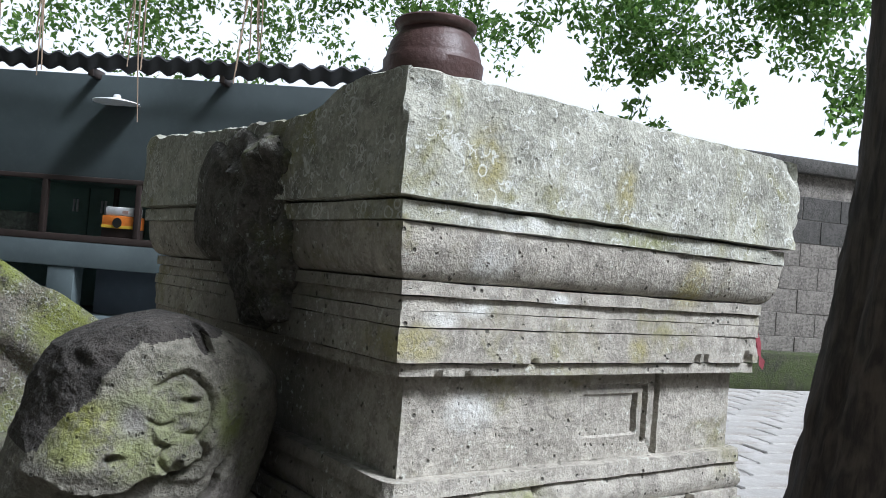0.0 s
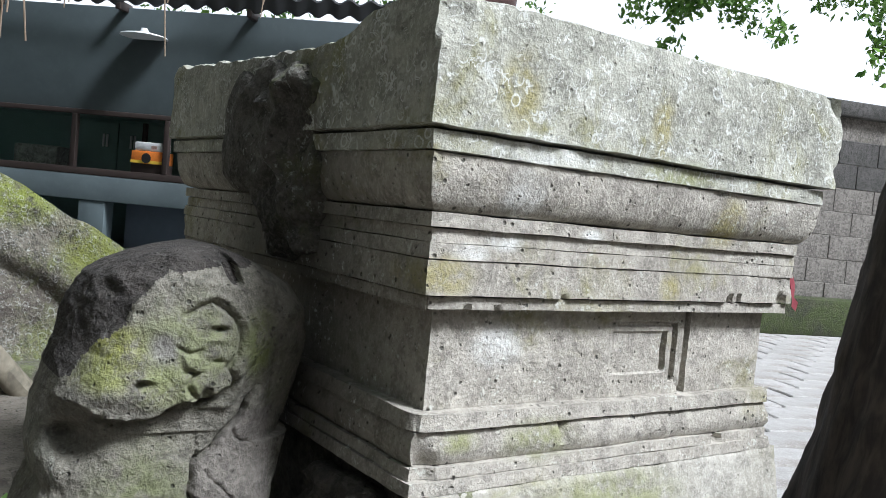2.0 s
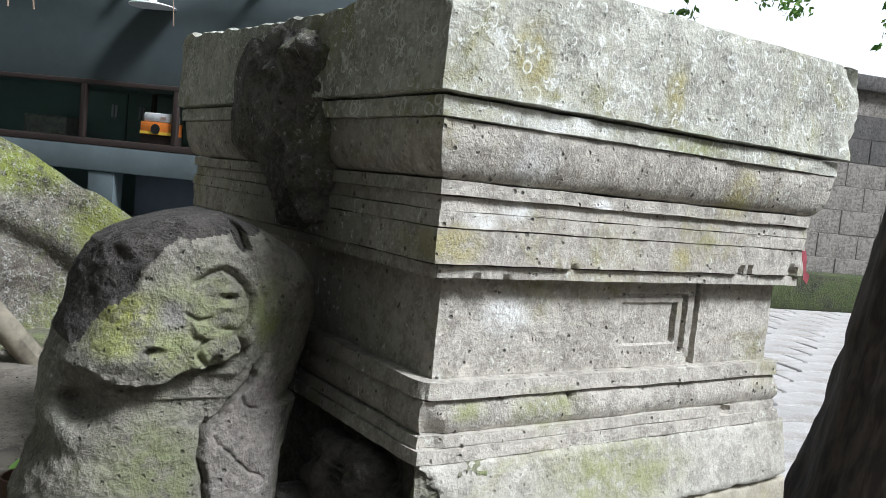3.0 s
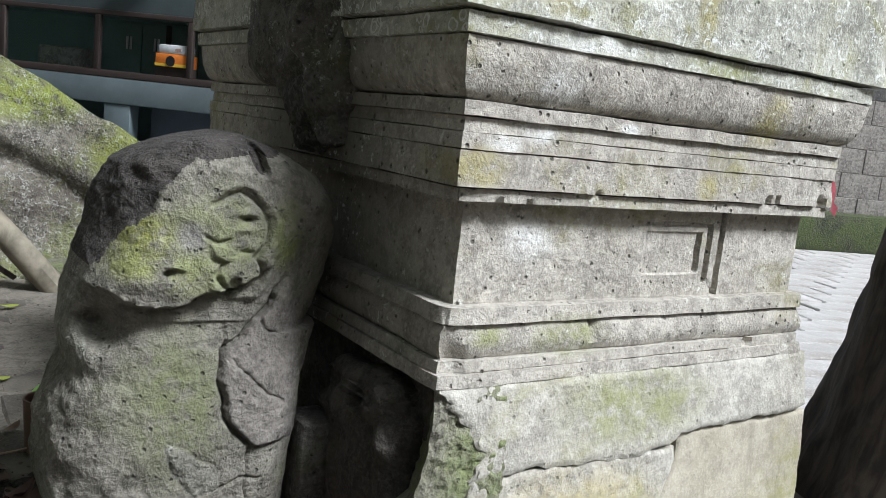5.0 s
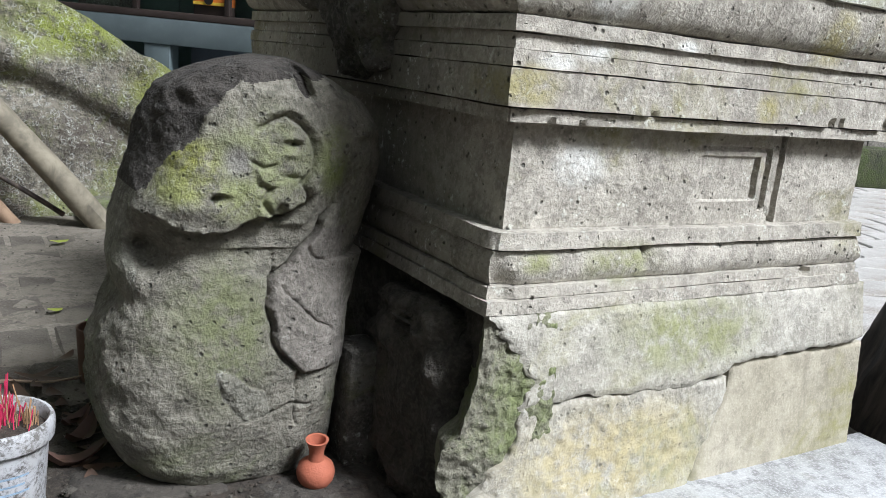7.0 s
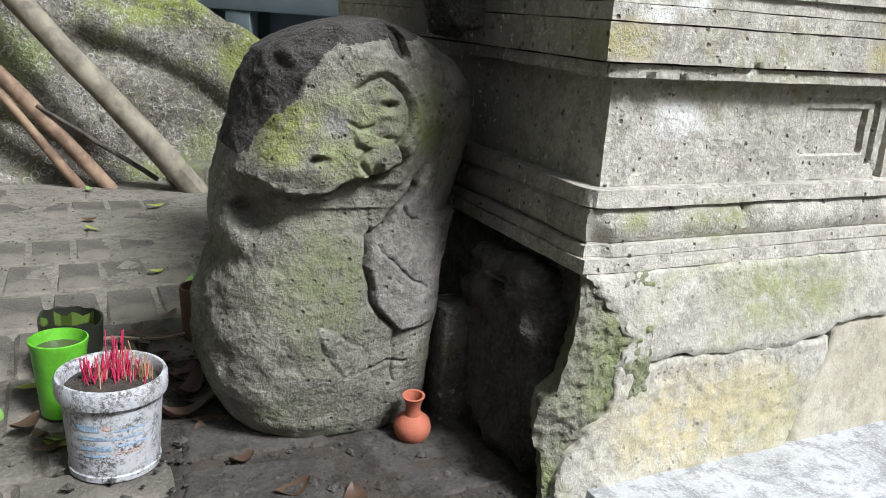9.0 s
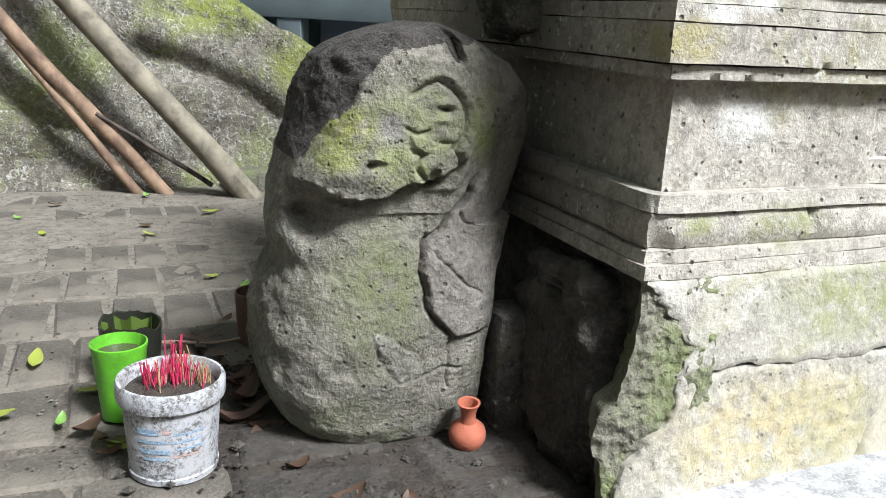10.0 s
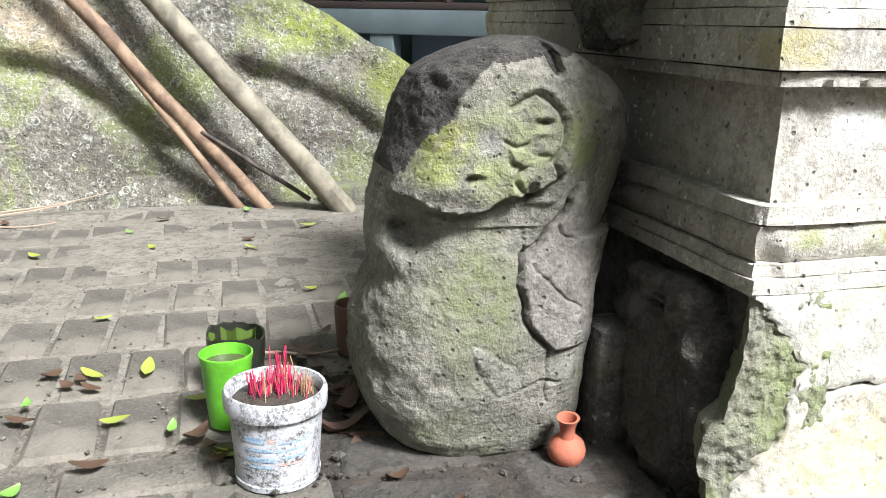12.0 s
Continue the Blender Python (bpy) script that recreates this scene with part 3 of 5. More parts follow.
def broken_corner():
    """The plinth's corner where the plaster has fallen off: a craggy face that turns into the side."""
    zs = [-0.02, 0.04, 0.075, 0.085, 0.117, 0.155, 0.178, 0.21, 0.248, 0.30, 0.336]
    xs = [-0.058, -0.066, -0.070, -0.082, -0.086, -0.082, -0.056, -0.046, -0.032, -0.026, -0.022]
    nu, nv = 110, 110
    verts = []
    for j in range(nv + 1):
        z = -0.02 + 0.356 * j / nv
        zn = z + 0.010 * fbm((0.3, 0.1, z), 18, 3)
        xl = float(np.interp(zn, zs, xs))
        yf = -0.050 + 0.018 * max(0.0, (z - 0.2) / 0.136)
        for i in range(nu + 1):
            u = i / nu
            if u < 0.5:
                f = u / 0.5
                x, y, nx, ny = xl + 0.115 * (1 - f), 0.16 + (yf + 0.012 - 0.16) * f, -0.7, -0.25 * f
            else:
                f = (u - 0.5) / 0.5
                x, y, nx, ny = xl + (0.085 - xl) * f, yf + 0.012 * (1 - f) ** 3, -0.3 * (1 - f), -1.0
            d = 0.010 * fbm((x, y, z + 3), 13, 3) + 0.006 * abs(fbm((x, y, z), 34, 3)) + 0.004 * fbm((x, y, z), 90, 2)
            d *= min(1.0, (nv - j) / 6 + 0.2)
            verts.append((x + nx * d, y + ny * min(d, 0.007), z))
    w = nu + 1
    faces = [(j * w + i, j * w + i + 1, j * w + i + 1 + w, j * w + i + w) for j in range(nv) for i in range(nu)]
    base = len(verts)
    verts += [(0.085, 0.16, -0.02 + 0.356 * j / nv) for j in range(nv + 1)]
    for j in range(nv):
        faces.append((j * w + nu, base + j, base + j + 1, (j + 1) * w + nu))
        faces.append((base + j, j * w, (j + 1) * w, base + j + 1))
    faces.append(tuple(range(nv * w, nv * w + w)) + (base + nv,))
    mesh_ob("broken_corner", verts, faces, M_RUBBLE, tomb, "broken plinth corner with green moss", angle=45)


broken_corner()


def rough_lump(name, centre, size, mat, parent, label, amp=0.02, freq=14, seed=0.0, sub=5, power=0.7):
    bm = bmesh.new()
    bmesh.ops.create_icosphere(bm, subdivisions=sub, radius=1.0)
    for v in bm.verts:
        p = v.co.copy()
        p = Vector([math.copysign(abs(c) ** power, c) for c in p])
        q = Vector((centre[0] + p.x * size[0], centre[1] + p.y * size[1], centre[2] + p.z * size[2]))
        n = Vector((p.x / size[0], p.y / size[1], p.z / size[2])).normalized()
        v.co = q + n * amp * (fbm(q + Vector((seed, 0, 0)), freq, 5))
    return part(name, bm, mat, parent, label, angle=60)


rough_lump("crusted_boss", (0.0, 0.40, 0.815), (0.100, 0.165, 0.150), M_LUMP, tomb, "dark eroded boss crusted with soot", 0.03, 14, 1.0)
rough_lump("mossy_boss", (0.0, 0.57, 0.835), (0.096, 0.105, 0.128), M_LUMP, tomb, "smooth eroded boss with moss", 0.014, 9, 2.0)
rough_lump("crusted_drip", (-0.01, 0.36, 0.69), (0.07, 0.09, 0.08), M_LUMP, tomb, "", 0.025, 16, 3.0)
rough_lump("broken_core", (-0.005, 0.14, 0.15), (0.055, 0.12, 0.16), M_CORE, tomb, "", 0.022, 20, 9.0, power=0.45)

# ---- jar on the tomb ----
jar = thing("clay_jar", (0.185, 0.255, 0.989), "dark brown glazed clay jar with a rolled rim on the tomb", "jar")
JM = pose(0.185, 0.255, 0.989) @ Matrix.Diagonal((1.03, 1.03, 1.10, 1))
part("body", lathe_bm([(0.045, 0.0), (0.062, 0.006), (0.076, 0.035), (0.0855, 0.075), (0.0865, 0.092), (0.082, 0.098), (0.081, 0.104), (0.076, 0.122), (0.064, 0.137), (0.060, 0.144), (0.054, 0.144), (0.05, 0.03)], 64, JM, 0.012), M_JAR, jar)
part("rim", lathe_bm([(0.058, 0.142), (0.066, 0.145), (0.0705, 0.150), (0.071, 0.156), (0.066, 0.160), (0.057, 0.158), (0.056, 0.142), (0.058, 0.142)], 64, JM, 0.01, caps=False), M_JAR, jar, "thick rolled rim")

# ---- statue ----
def statue():
    nz, na = 300, 500
    top_z = 0.634
    L = ([0, 0.006, 0.02, 0.045, 0.10, 0.15, 0.20, 0.25, 0.285, 0.33, 0.385, 0.44, 0.485, 0.53, 0.58, 0.60, 0.615, 0.626, 0.634],
         [-0.372, -0.392, -0.410, -0.428, -0.450, -0.456, -0.454, -0.438, -0.420, -0.430, -0.424, -0.405, -0.391, -0.382, -0.366, -0.340, -0.31, -0.27, -0.235])
    R = ([0, 0.02, 0.1, 0.19, 0.27, 0.32, 0.37, 0.42, 0.49, 0.54, 0.58, 0.605, 0.622, 0.634],
         [-0.112, -0.102, -0.098, -0.094, -0.086, -0.070, -0.048, -0.034, -0.026, -0.042, -0.080, -0.125, -0.170, -0.205])
    F = ([0, 0.012, 0.035, 0.09, 0.19, 0.29, 0.36, 0.42, 0.52, 0.585, 0.615, 0.634], [0.236, 0.224, 0.212, 0.200, 0.194, 0.204, 0.222, 0.224, 0.222, 0.228, 0.246, 0.29])
    C = ([-0.47, -0.435, -0.412, -0.381, -0.350, -0.301, -0.269, -0.228, -0.199, -0.165, -0.12], [0.440, 0.427, 0.415, 0.406, 0.397, 0.402, 0.413, 0.423, 0.440, 0.470, 0.53])
    K = ([0.16, 0.188, 0.203, 0.218, 0.246, 0.289, 0.326, 0.377, 0.401, 0.44], [-0.150, -0.190, -0.206, -0.219, -0.231, -0.238, -0.231, -0.184, -0.167, -0.152])
    G = ([-0.47, -0.409, -0.36, -0.303, -0.262, -0.24], [0.300, 0.290, 0.286, 0.315, 0.333, 0.325])
    SCAR = [(-0.313, 0.204), (-0.303, 0.156), (-0.267, 0.124), (-0.227, 0.120), (-0.243, 0.160), (-0.285, 0.192)]
    LINES = [[(-0.218, 0.318), (-0.196, 0.287), (-0.172, 0.266), (-0.140, 0.247)], [(-0.150, 0.434), (-0.168, 0.405), (-0.183, 0.379), (-0.174, 0.362), (-0.158, 0.350)],
             [(-0.193, 0.188), (-0.200, 0.150), (-0.190, 0.105)], [(-0.235, 0.120), (-0.205, 0.135), (-0.170, 0.128)]]

    def step(v, w):
        v = max(0.0, min(1.0, v / w + 0.5))
        return v * v * (3 - 2 * v)

    def blob(x, z, cx, cz, rx, rz):
        return math.exp(-((x - cx) / rx) ** 2 - ((z - cz) / rz) ** 2)

    def seg(x, z, pts):
        best = 1.0
        for (ax, az), (bx, bz) in zip(pts, pts[1:]):
            dx, dz = bx - ax, bz - az
            f = max(0.0, min(1.0, ((x - ax) * dx + (z - az) * dz) / (dx * dx + dz * dz)))
            best = min(best, math.hypot(x - ax - f * dx, z - az - f * dz))
        return best

    def inside(x, z, poly):
        hit = False
        for (ax, az), (bx, bz) in zip(poly, poly[1:] + poly[:1]):
            if (az > z) != (bz > z) and x < ax + (z - az) / (bz - az) * (bx - ax):
                hit = not hit
        return hit

    verts, kind = [], []
    for j in range(nz + 1):
        z = top_z * (j / nz)
        xl, xr, yf = np.interp(z, *L), np.interp(z, *R), np.interp(z, *F)
        xc, w = (xl + xr) / 2, (xr - xl) / 2
        h = 0.16 * (math.sqrt(max(0.05, 1 - ((z - 0.42) / 0.225) ** 2)) if z > 0.42 else 1.0)
        for i in range(na):
            a = 2 * math.pi * i / na
            c = math.copysign(abs(math.cos(a)) ** 1.5, math.cos(a))
            s = math.copysign(math.sqrt(max(0.0, 1 - c * c)), math.sin(a))
            if c < 0:
                e = 0.66
            else:
                e = 0.62 + (0.22 if z > 0.35 else -0.12) * c
            x = xc + w * math.copysign(abs(c) ** e, c)
            y = yf + h - h * math.copysign(abs(s) ** e, s)
            front = max(0.0, s) ** 0.5
            k_mat = 0
            wx, wz = x + 0.007 * fbm((x, 1, z), 24, 4), z + 0.007 * fbm((x, 5, z), 24, 4)
            # chin: the head stands out over the chest, less so towards the hood's side
            zz = np.interp(x, *C)
            lean = 1 - 0.85 * step(x + 0.205, 0.07)
            g = lean * (0.027 * step(wz - zz, 0.005) - 0.007 * math.exp(-((wz - zz + 0.008) / 0.007) ** 2)) + 0.027 * (1 - lean) * step(z - zz + 0.05, 0.18)
            # broken-off dark upper side
            cut = (wx + 0.345) * -0.823 + (wz - 0.524) * 0.568
            cut = max(0.0, cut + 0.007 * fbm((x, 3, z), 24, 3)) if z > 0.425 else 0.0
            if cut > 0.0015:
                k_mat = 1
            g -= min(0.085, cut * 1.1 + 0.014 * step(cut - 0.003, 0.005))
            if cut > 0:
                g += 0.010 * min(1, cut * 30) * fbm((x * 1.5, 8, z * 0.7), 24, 4)
            # worn brow behind the top, and a bite out of the hood's crest
            g -= 0.020 * step(0.014 - math.hypot((wx + 0.203) * 1.1, (wz - 0.603) * 0.9 + (x + 0.203) * 0.7), 0.008)
            if math.hypot((wx + 0.203) * 1.1, (wz - 0.603) * 0.9 + (x + 0.203) * 0.7) < 0.012:
                k_mat = 1
            if z > 0.602 + 0.012 * fbm((x, 2, 0), 20, 3) + 0.25 * max(0.0, x + 0.235):
                k_mat = 1
            # flaked shoulder
            if 0.15 < z < 0.46:
                k = wx - np.interp(z, *K)
                fade = step(z - 0.187, 0.006) * step(0.425 - z, 0.05)
                out = 0.010 * step(k, 0.004) * (1 - 0.8 * step(x + 0.13, 0.05))
                g += fade * (out - 0.010 * math.exp(-((k + 0.002) / 0.0035) ** 2) * step(z - 0.19, 0.02))
                if fade > 0.5 and 0 < k and x < -0.118 + 0.02 * fbm((x, 2, z), 18, 3) and z < 0.40:
                    k_mat = 2
            # chest ledge: rough swell below, smoother hollow above
            if 0.24 < z < 0.37 and x < -0.23:
                g -= 0.006 * step(wz + 0.012 * fbm((x, 9, z), 12, 3) - np.interp(x, *G), 0.012) * step(0.375 - z, 0.09)
            for line in LINES:
                d = seg(wx, wz, line)
                if d < 0.012:
                    g -= 0.005 * math.exp(-(d / 0.0022) ** 2)
            # scar with a ragged edge
            if -0.33 < x < -0.21 and 0.10 < z < 0.22:
                if inside(wx, wz, SCAR):
                    g += 0.0015 + 0.003 * fbm((x, 4, z), 60, 2)
                    k_mat = 3
                d = seg(wx, wz, SCAR + SCAR[:1])
                g -= 0.0025 * math.exp(-(d / 0.003) ** 2)
            # worn relief on the upper part
            if z > 0.37:
                g += 0.022 * blob(x, z, -0.375, 0.430, 0.055, 0.026) + 0.007 * blob(x, z, -0.29, 0.465, 0.07, 0.045)
                g -= 0.016 * blob(wx, wz, -0.222, 0.519, 0.007, 0.0045) + 0.016 * blob(wx, wz, -0.315, 0.440, 0.007, 0.006)
                g -= 0.016 * blob(wx, wz, -0.232, 0.427, 0.008, 0.007) + 0.008 * blob(wx, wz, -0.217, 0.477, 0.013, 0.0035)
                g += 0.006 * blob(x, z, -0.313, 0.453, 0.013, 0.005) + 0.007 * blob(x, z, -0.225, 0.530, 0.017, 0.005) + 0.005 * blob(x, z, -0.226, 0.508, 0.014, 0.004)
                g -= 0.006 * math.exp(-(seg(wx, wz, [(-0.275, 0.497), (-0.262, 0.490), (-0.248, 0.491)]) / 0.003) ** 2)
                g -= 0.005 * blob(x, z, -0.30, 0.492, 0.022, 0.016) - 0.006 * blob(x, z, -0.345, 0.475, 0.03, 0.022)
                lobe = max(0.045 - math.hypot(wx + 0.234, wz - 0.505), 0.027 - math.hypot(wx + 0.223, wz - 0.447))
                side = step(x + 0.268, 0.03)
                g += side * (0.005 * step(lobe, 0.008) - 0.006 * math.exp(-((lobe + 0.003) / 0.0035) ** 2) + 0.006 * math.exp(-((lobe + 0.016) / 0.006) ** 2))
                # a low fold running along the hood
                g += 0.006 * math.exp(-((math.hypot(wx + 0.25, wz - 0.47) - 0.112) / 0.010) ** 2) * step(x + 0.25, 0.05) * (0.5 + fbm((x, 6, z), 14, 3))
                for q in range(6):
                    g += 0.010 * blob(wx, wz, -0.425 + 0.017 * q, 0.413 - 0.003 * q, 0.006, 0.007)
            # hollow beside the stub under the jaw
            g -= 0.075 * blob(x, z, -0.392, 0.358, 0.024, 0.026)
            if x < -0.405 and 0.295 < z < 0.39 and s > -0.2:
                k_mat = 3
            swell = step(0.29 - z, 0.05) * step(-0.33 - x, 0.06)
            n = 0.006 * fbm((x, y, z), 7, 3) + (0.0020 + 0.0026 * swell) * fbm((x, y, z), 30, 4) + 0.0014 * fbm((x, y, z), 70, 2)
            rough = 0.8 + 0.9 * min(1, cut * 40) + 0.6 * max(0.0, -s)
            y -= g * front + n * s * rough
            x += n * c * rough
            verts.append((x, y, z + 0.3 * n))
            kind.append(k_mat)
    faces = [(j * na + i, j * na + (i + 1) % na, (j + 1) * na + (i + 1) % na, (j + 1) * na + i) for j in range(nz) for i in range(na)]
    faces = [f[::-1] for f in faces]
    faces.append(tuple(range(na)))
    faces.append(tuple(range(nz * na, (nz + 1) * na))[::-1])
    ob = mesh_ob("statue", verts, faces, M_STATUE, angle=70)
    for m in (M_STATUE_ROCK, M_STATUE_FLAKE, M_STATUE_SCAR):
        ob.data.materials.append(m)
    ob.data.polygons.foreach_set("material_index", [kind[f[0]] for f in faces])
    return tagged(ob, "worn carved grey stone figure with yellow-green moss beside the tomb", "statue")


statue()

# ---- left grave wall and its poles ----
def wing_wall():
    nx, nz = 260, 80
    def top(x):
        return 0.585 - (x - (-0.05)) * 0.56 + 0.05 * max(0, -x - 0.4)
    # Folds added along the soft shadow bands, so their undersides turn dark.
    SHADE_FOLDS = [([-1.272, -1.108, -0.943, -0.768, -0.581, -0.464], [0.478, 0.443, 0.33, 0.201, 0.126, 0.06]),
             ([-0.507, -0.372, -0.252, -0.129, 0.042], [0.463, 0.424, 0.374, 0.312, 0.193])]
    verts, faces = [], []
    for j in range(nz + 1):
        for i in range(nx + 1):
            u, v = i / nx, j / nz
            x = -3.2 + 3.42 * u
            zt = min(1.35, top(x)) + 0.012 * fbm((x, 0, 0), 8, 4)
            z = -0.03 + (zt + 0.03) * v
            y = 2.2 + 0.04 * v + 0.016 * fbm((x, 1, z), 5, 5) + 0.02 * max(0, v - 0.93) / 0.07
            for fx, fz in SHADE_FOLDS:
                q = z - float(np.interp(x, fx, fz))
                ends = min(1.0, max(0.0, (x - fx[0] + 0.15) / 0.2)) * min(1.0, max(0.0, (fx[-1] + 0.1 - x) / 0.2))
                y += ends * (0.035 * math.exp(-(q / 0.045) ** 2) - 0.025 * math.exp(-((q - 0.09) / 0.06) ** 2))
            if z < 0.1:
                y -= 0.02 * (1 - max(z, 0) / 0.1)
            verts.append((x, y, z))
    w = nx + 1
    faces = [(j * w + i, j * w + i + 1, j * w + i + 1 + w, j * w + i + w) for j in range(nz) for i in range(nx)]
    rim = list(range(w)) + [j * w + nx for j in range(1, nz + 1)] + [nz * w + i for i in range(nx - 1, -1, -1)] + [j * w for j in range(nz - 1, 0, -1)]
    base = len(verts)
    verts += [(verts[k][0], verts[k][1] + 0.28, verts[k][2]) for k in rim]
    m = len(rim)
    faces += [(rim[i], base + i, base + (i + 1) % m, rim[(i + 1) % m]) for i in range(m)]
    faces.append(tuple(range(base, base + m)))
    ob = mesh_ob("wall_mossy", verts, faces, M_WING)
    return tagged(ob, "old sloping plastered wall patched with green moss", "wall", kind="structure")


wing_wall()
low = part("edging_stone", box_bm(-0.24, 0.06, 2.06, 2.17, -0.01, 0.075, bevel=0.012), M_RUBBLE)
tagged(low, "low dark edging stone at the foot of the wall", "stone")


def pole(name, a, b, r0, r1, mat, label, bend=0.03, seed=0.0, n=16):
    pts = []
    a, b = Vector(a), Vector(b)
    for i in range(n + 1):
        f = i / n
        p = a.lerp(b, f)
        p += Vector((0.0, -1, 0.3)) * bend * math.sin(math.pi * f) + Vector((fbm((f * 2, seed, 0), 1.3, 2), fbm((f * 2, seed, 5), 1.3, 2), 0)) * 0.012 * math.sin(math.pi * f)
        pts.append(p)
    verts, faces = tube(pts, [r0 + (r1 - r0) * i / n for i in range(n + 1)], 14, 0.12, seed)
    return tagged(mesh_ob(name, verts, faces, mat), label, "pole", "poles leaning on the mossy wall")


pole("wooden_pole", (-0.16, 1.99, -0.03), (-0.98, 2.16, 0.93), 0.042, 0.034, M_POLE, "thick weathered grey wooden pole leaning on the wall", 0.02, 1.0)
pole("wooden_pole", (-0.43, 2.10, -0.03), (-1.22, 2.15, 0.92), 0.024, 0.026, M_POLE_RED, "reddish brown wooden pole leaning on the wall", 0.02, 4.0)
pole("wooden_pole", (-0.53, 2.11, -0.02), (-0.90, 2.115, 0.50), 0.018, 0.010, M_POLE_RED, "thinner split reddish pole leaning beside another", 0.01, 7.0)
pole("wooden_pole", (-0.30, 2.06, 0.03), (-0.66, 2.08, 0.275), 0.009, 0.006, M_BARK, "thin dark stick leaning between the poles", 0.0, 9.0)

# ---- shed ----
SD, SN = Vector((0.7433, -0.6689, 0)), Vector((-0.6689, -0.7433, 0))
SHED = Matrix(((SD.x, -SN.x, 0, 0.80), (SD.y, -SN.y, 0, 5.29), (0, 0, 1, 0), (0, 0, 0, 1)))
shed = thing("shed", (2.0, 6.4, 0), "low dark green-grey shed with open shelves and a sheet roof", "shed")


def sbox(name, s0, s1, d0, d1, z0, z1, mat, label="", bevel=0.006, parent=None):
    return part(name, box_bm(s0, s1, d0, d1, z0, z1, SHED, bevel), mat, parent or shed, label)


S0, S1 = -6.0, 2.3
sbox("plinth_step", S0, S1, -0.5, 2.6, -0.03, 0.22, M_BEAM)
sbox("upper_wall", S0, S1, 0.0, 0.10, 1.19, 1.936, M_SHED, "dark painted upper wall")
sbox("beam", S0, S1, -0.01, 0.14, 0.555, 0.735, M_BEAM, "grey-green rendered beam")
sbox("right_wall", 0.95, S1, 0.005, 0.10, 0.22, 1.19, M_SHED)
for s in (-2.9, -1.6, -0.255):
    sbox("column", s, s + 0.2, 0.0, 0.13, 0.22, 0.555, M_BEAM)
sbox("lower_panel", -0.05, 0.95, 0.30, 0.33, 0.22, 0.555, M_BLUE, "blue-grey sheet behind the opening")
sbox("lower_back", S0, 0.95, 0.9, 0.95, 0.22, 0.6, M_SHADOWBOX)
sbox("back_wall", S0, S1, 1.6, 1.7, 0.22, 1.7, M_SHADOWBOX)
sbox("shelf_board", S0, 0.95, 0.02, 1.6, 0.735, 0.765, M_FRAME)
sbox("shelf_back", S0, 0.95, 0.62, 0.66, 0.765, 1.19, M_SHADOWBOX, "dark green back of the shelf")
sbox("shelf_ceiling", S0, 0.95, 0.1, 1.6, 1.19, 1.22, M_SHADOWBOX)
case = sbox("window_frame", S0, 0.95, -0.012, 0.03, 0.735, 0.785, M_FRAME, "dark brown wooden frame")
sbox("window_frame", S0, 0.95, -0.012, 0.03, 1.165, 1.20, M_FRAME)
for s in (-2.4, -1.06, -0.325, 0.375, 0.92):
    sbox("mullion", s - 0.02, s + 0.02, -0.014, 0.032, 0.785, 1.165, M_FRAME, parent=case)
sbox("cabinet_edge", -0.02, 0.01, 0.40, 0.44, 0.785, 1.165, M_FRAME)
for s, e, hs in ((-0.80, -0.318, (-0.43, -0.40)), (-0.31, 0.15, (-0.20, -0.17)), (0.158, 0.62, ())):
    leaf = sbox("cabinet_door", s, e, 0.59, 0.615, 0.785, 1.165, M_SHADOWBOX, "dark green cabinet door")
    for h in hs:
        sbox("handle", h - 0.006, h + 0.006, 0.572, 0.589, 0.97, 1.07, M_CARTON, "short white door handle", 0.002, leaf)
for s, e in ((-2.38, -1.08), (-1.04, -0.345)):
    pane = sbox("pane", s, e, 0.006, 0.012, 0.785, 1.165, M_GLASS, "clear glass pane", 0.0, case)
    pane.visible_shadow = False


def sheet(name, rows_dz, amp, label):
    bm = bmesh.new()
    n = 420
    rows = []
    for d, z in rows_dz:
        rows.append([bm.verts.new(SHED @ Vector((S0 - 0.2 + (S1 - S0 + 0.4) * i / n, d, z + amp * math.sin(i * 0.9) * (1 + 0.5 * noise.noise(Vector((i * 0.05, 3, 0)))) + 0.008 * noise.noise(Vector((i * 0.08, d, 0)))))) for i in range(n + 1)])
    for p, q in zip(rows, rows[1:]):
        for i in range(n):
            bm.faces.new((p[i], p[i + 1], q[i + 1], q[i]))
    return part(name, bm, M_ROOF, shed, label)


sheet("eave_sheet", [(-0.11, 1.942), (-0.12, 1.95), (-0.14, 2.035), (-0.13, 2.05), (-0.11, 2.045), (-0.10, 1.945)], 0.017, "sooty corrugated eave sheet")
sheet("roof", [(0.0, 1.908), (0.12, 1.90), (2.4, 1.55)], 0.004, "sooty sheet roof")
for s_ in range(-6, 3):
    sbox("bracket", s_ * 0.95 - 0.02, s_ * 0.95 + 0.02, -0.12, 0.05, 1.90, 1.96, M_FRAME)
lamp = part("lamp_shade", lathe_bm([(0.16, 0.0), (0.155, 0.008), (0.10, 0.02), (0.03, 0.035), (0.02, 0.06)], 32, SHED @ pose(0.20, -0.10, 1.72)), M_CARTON)
tagged(lamp, "flat pale enamel lamp shade hanging from the shed eave", "lamp")

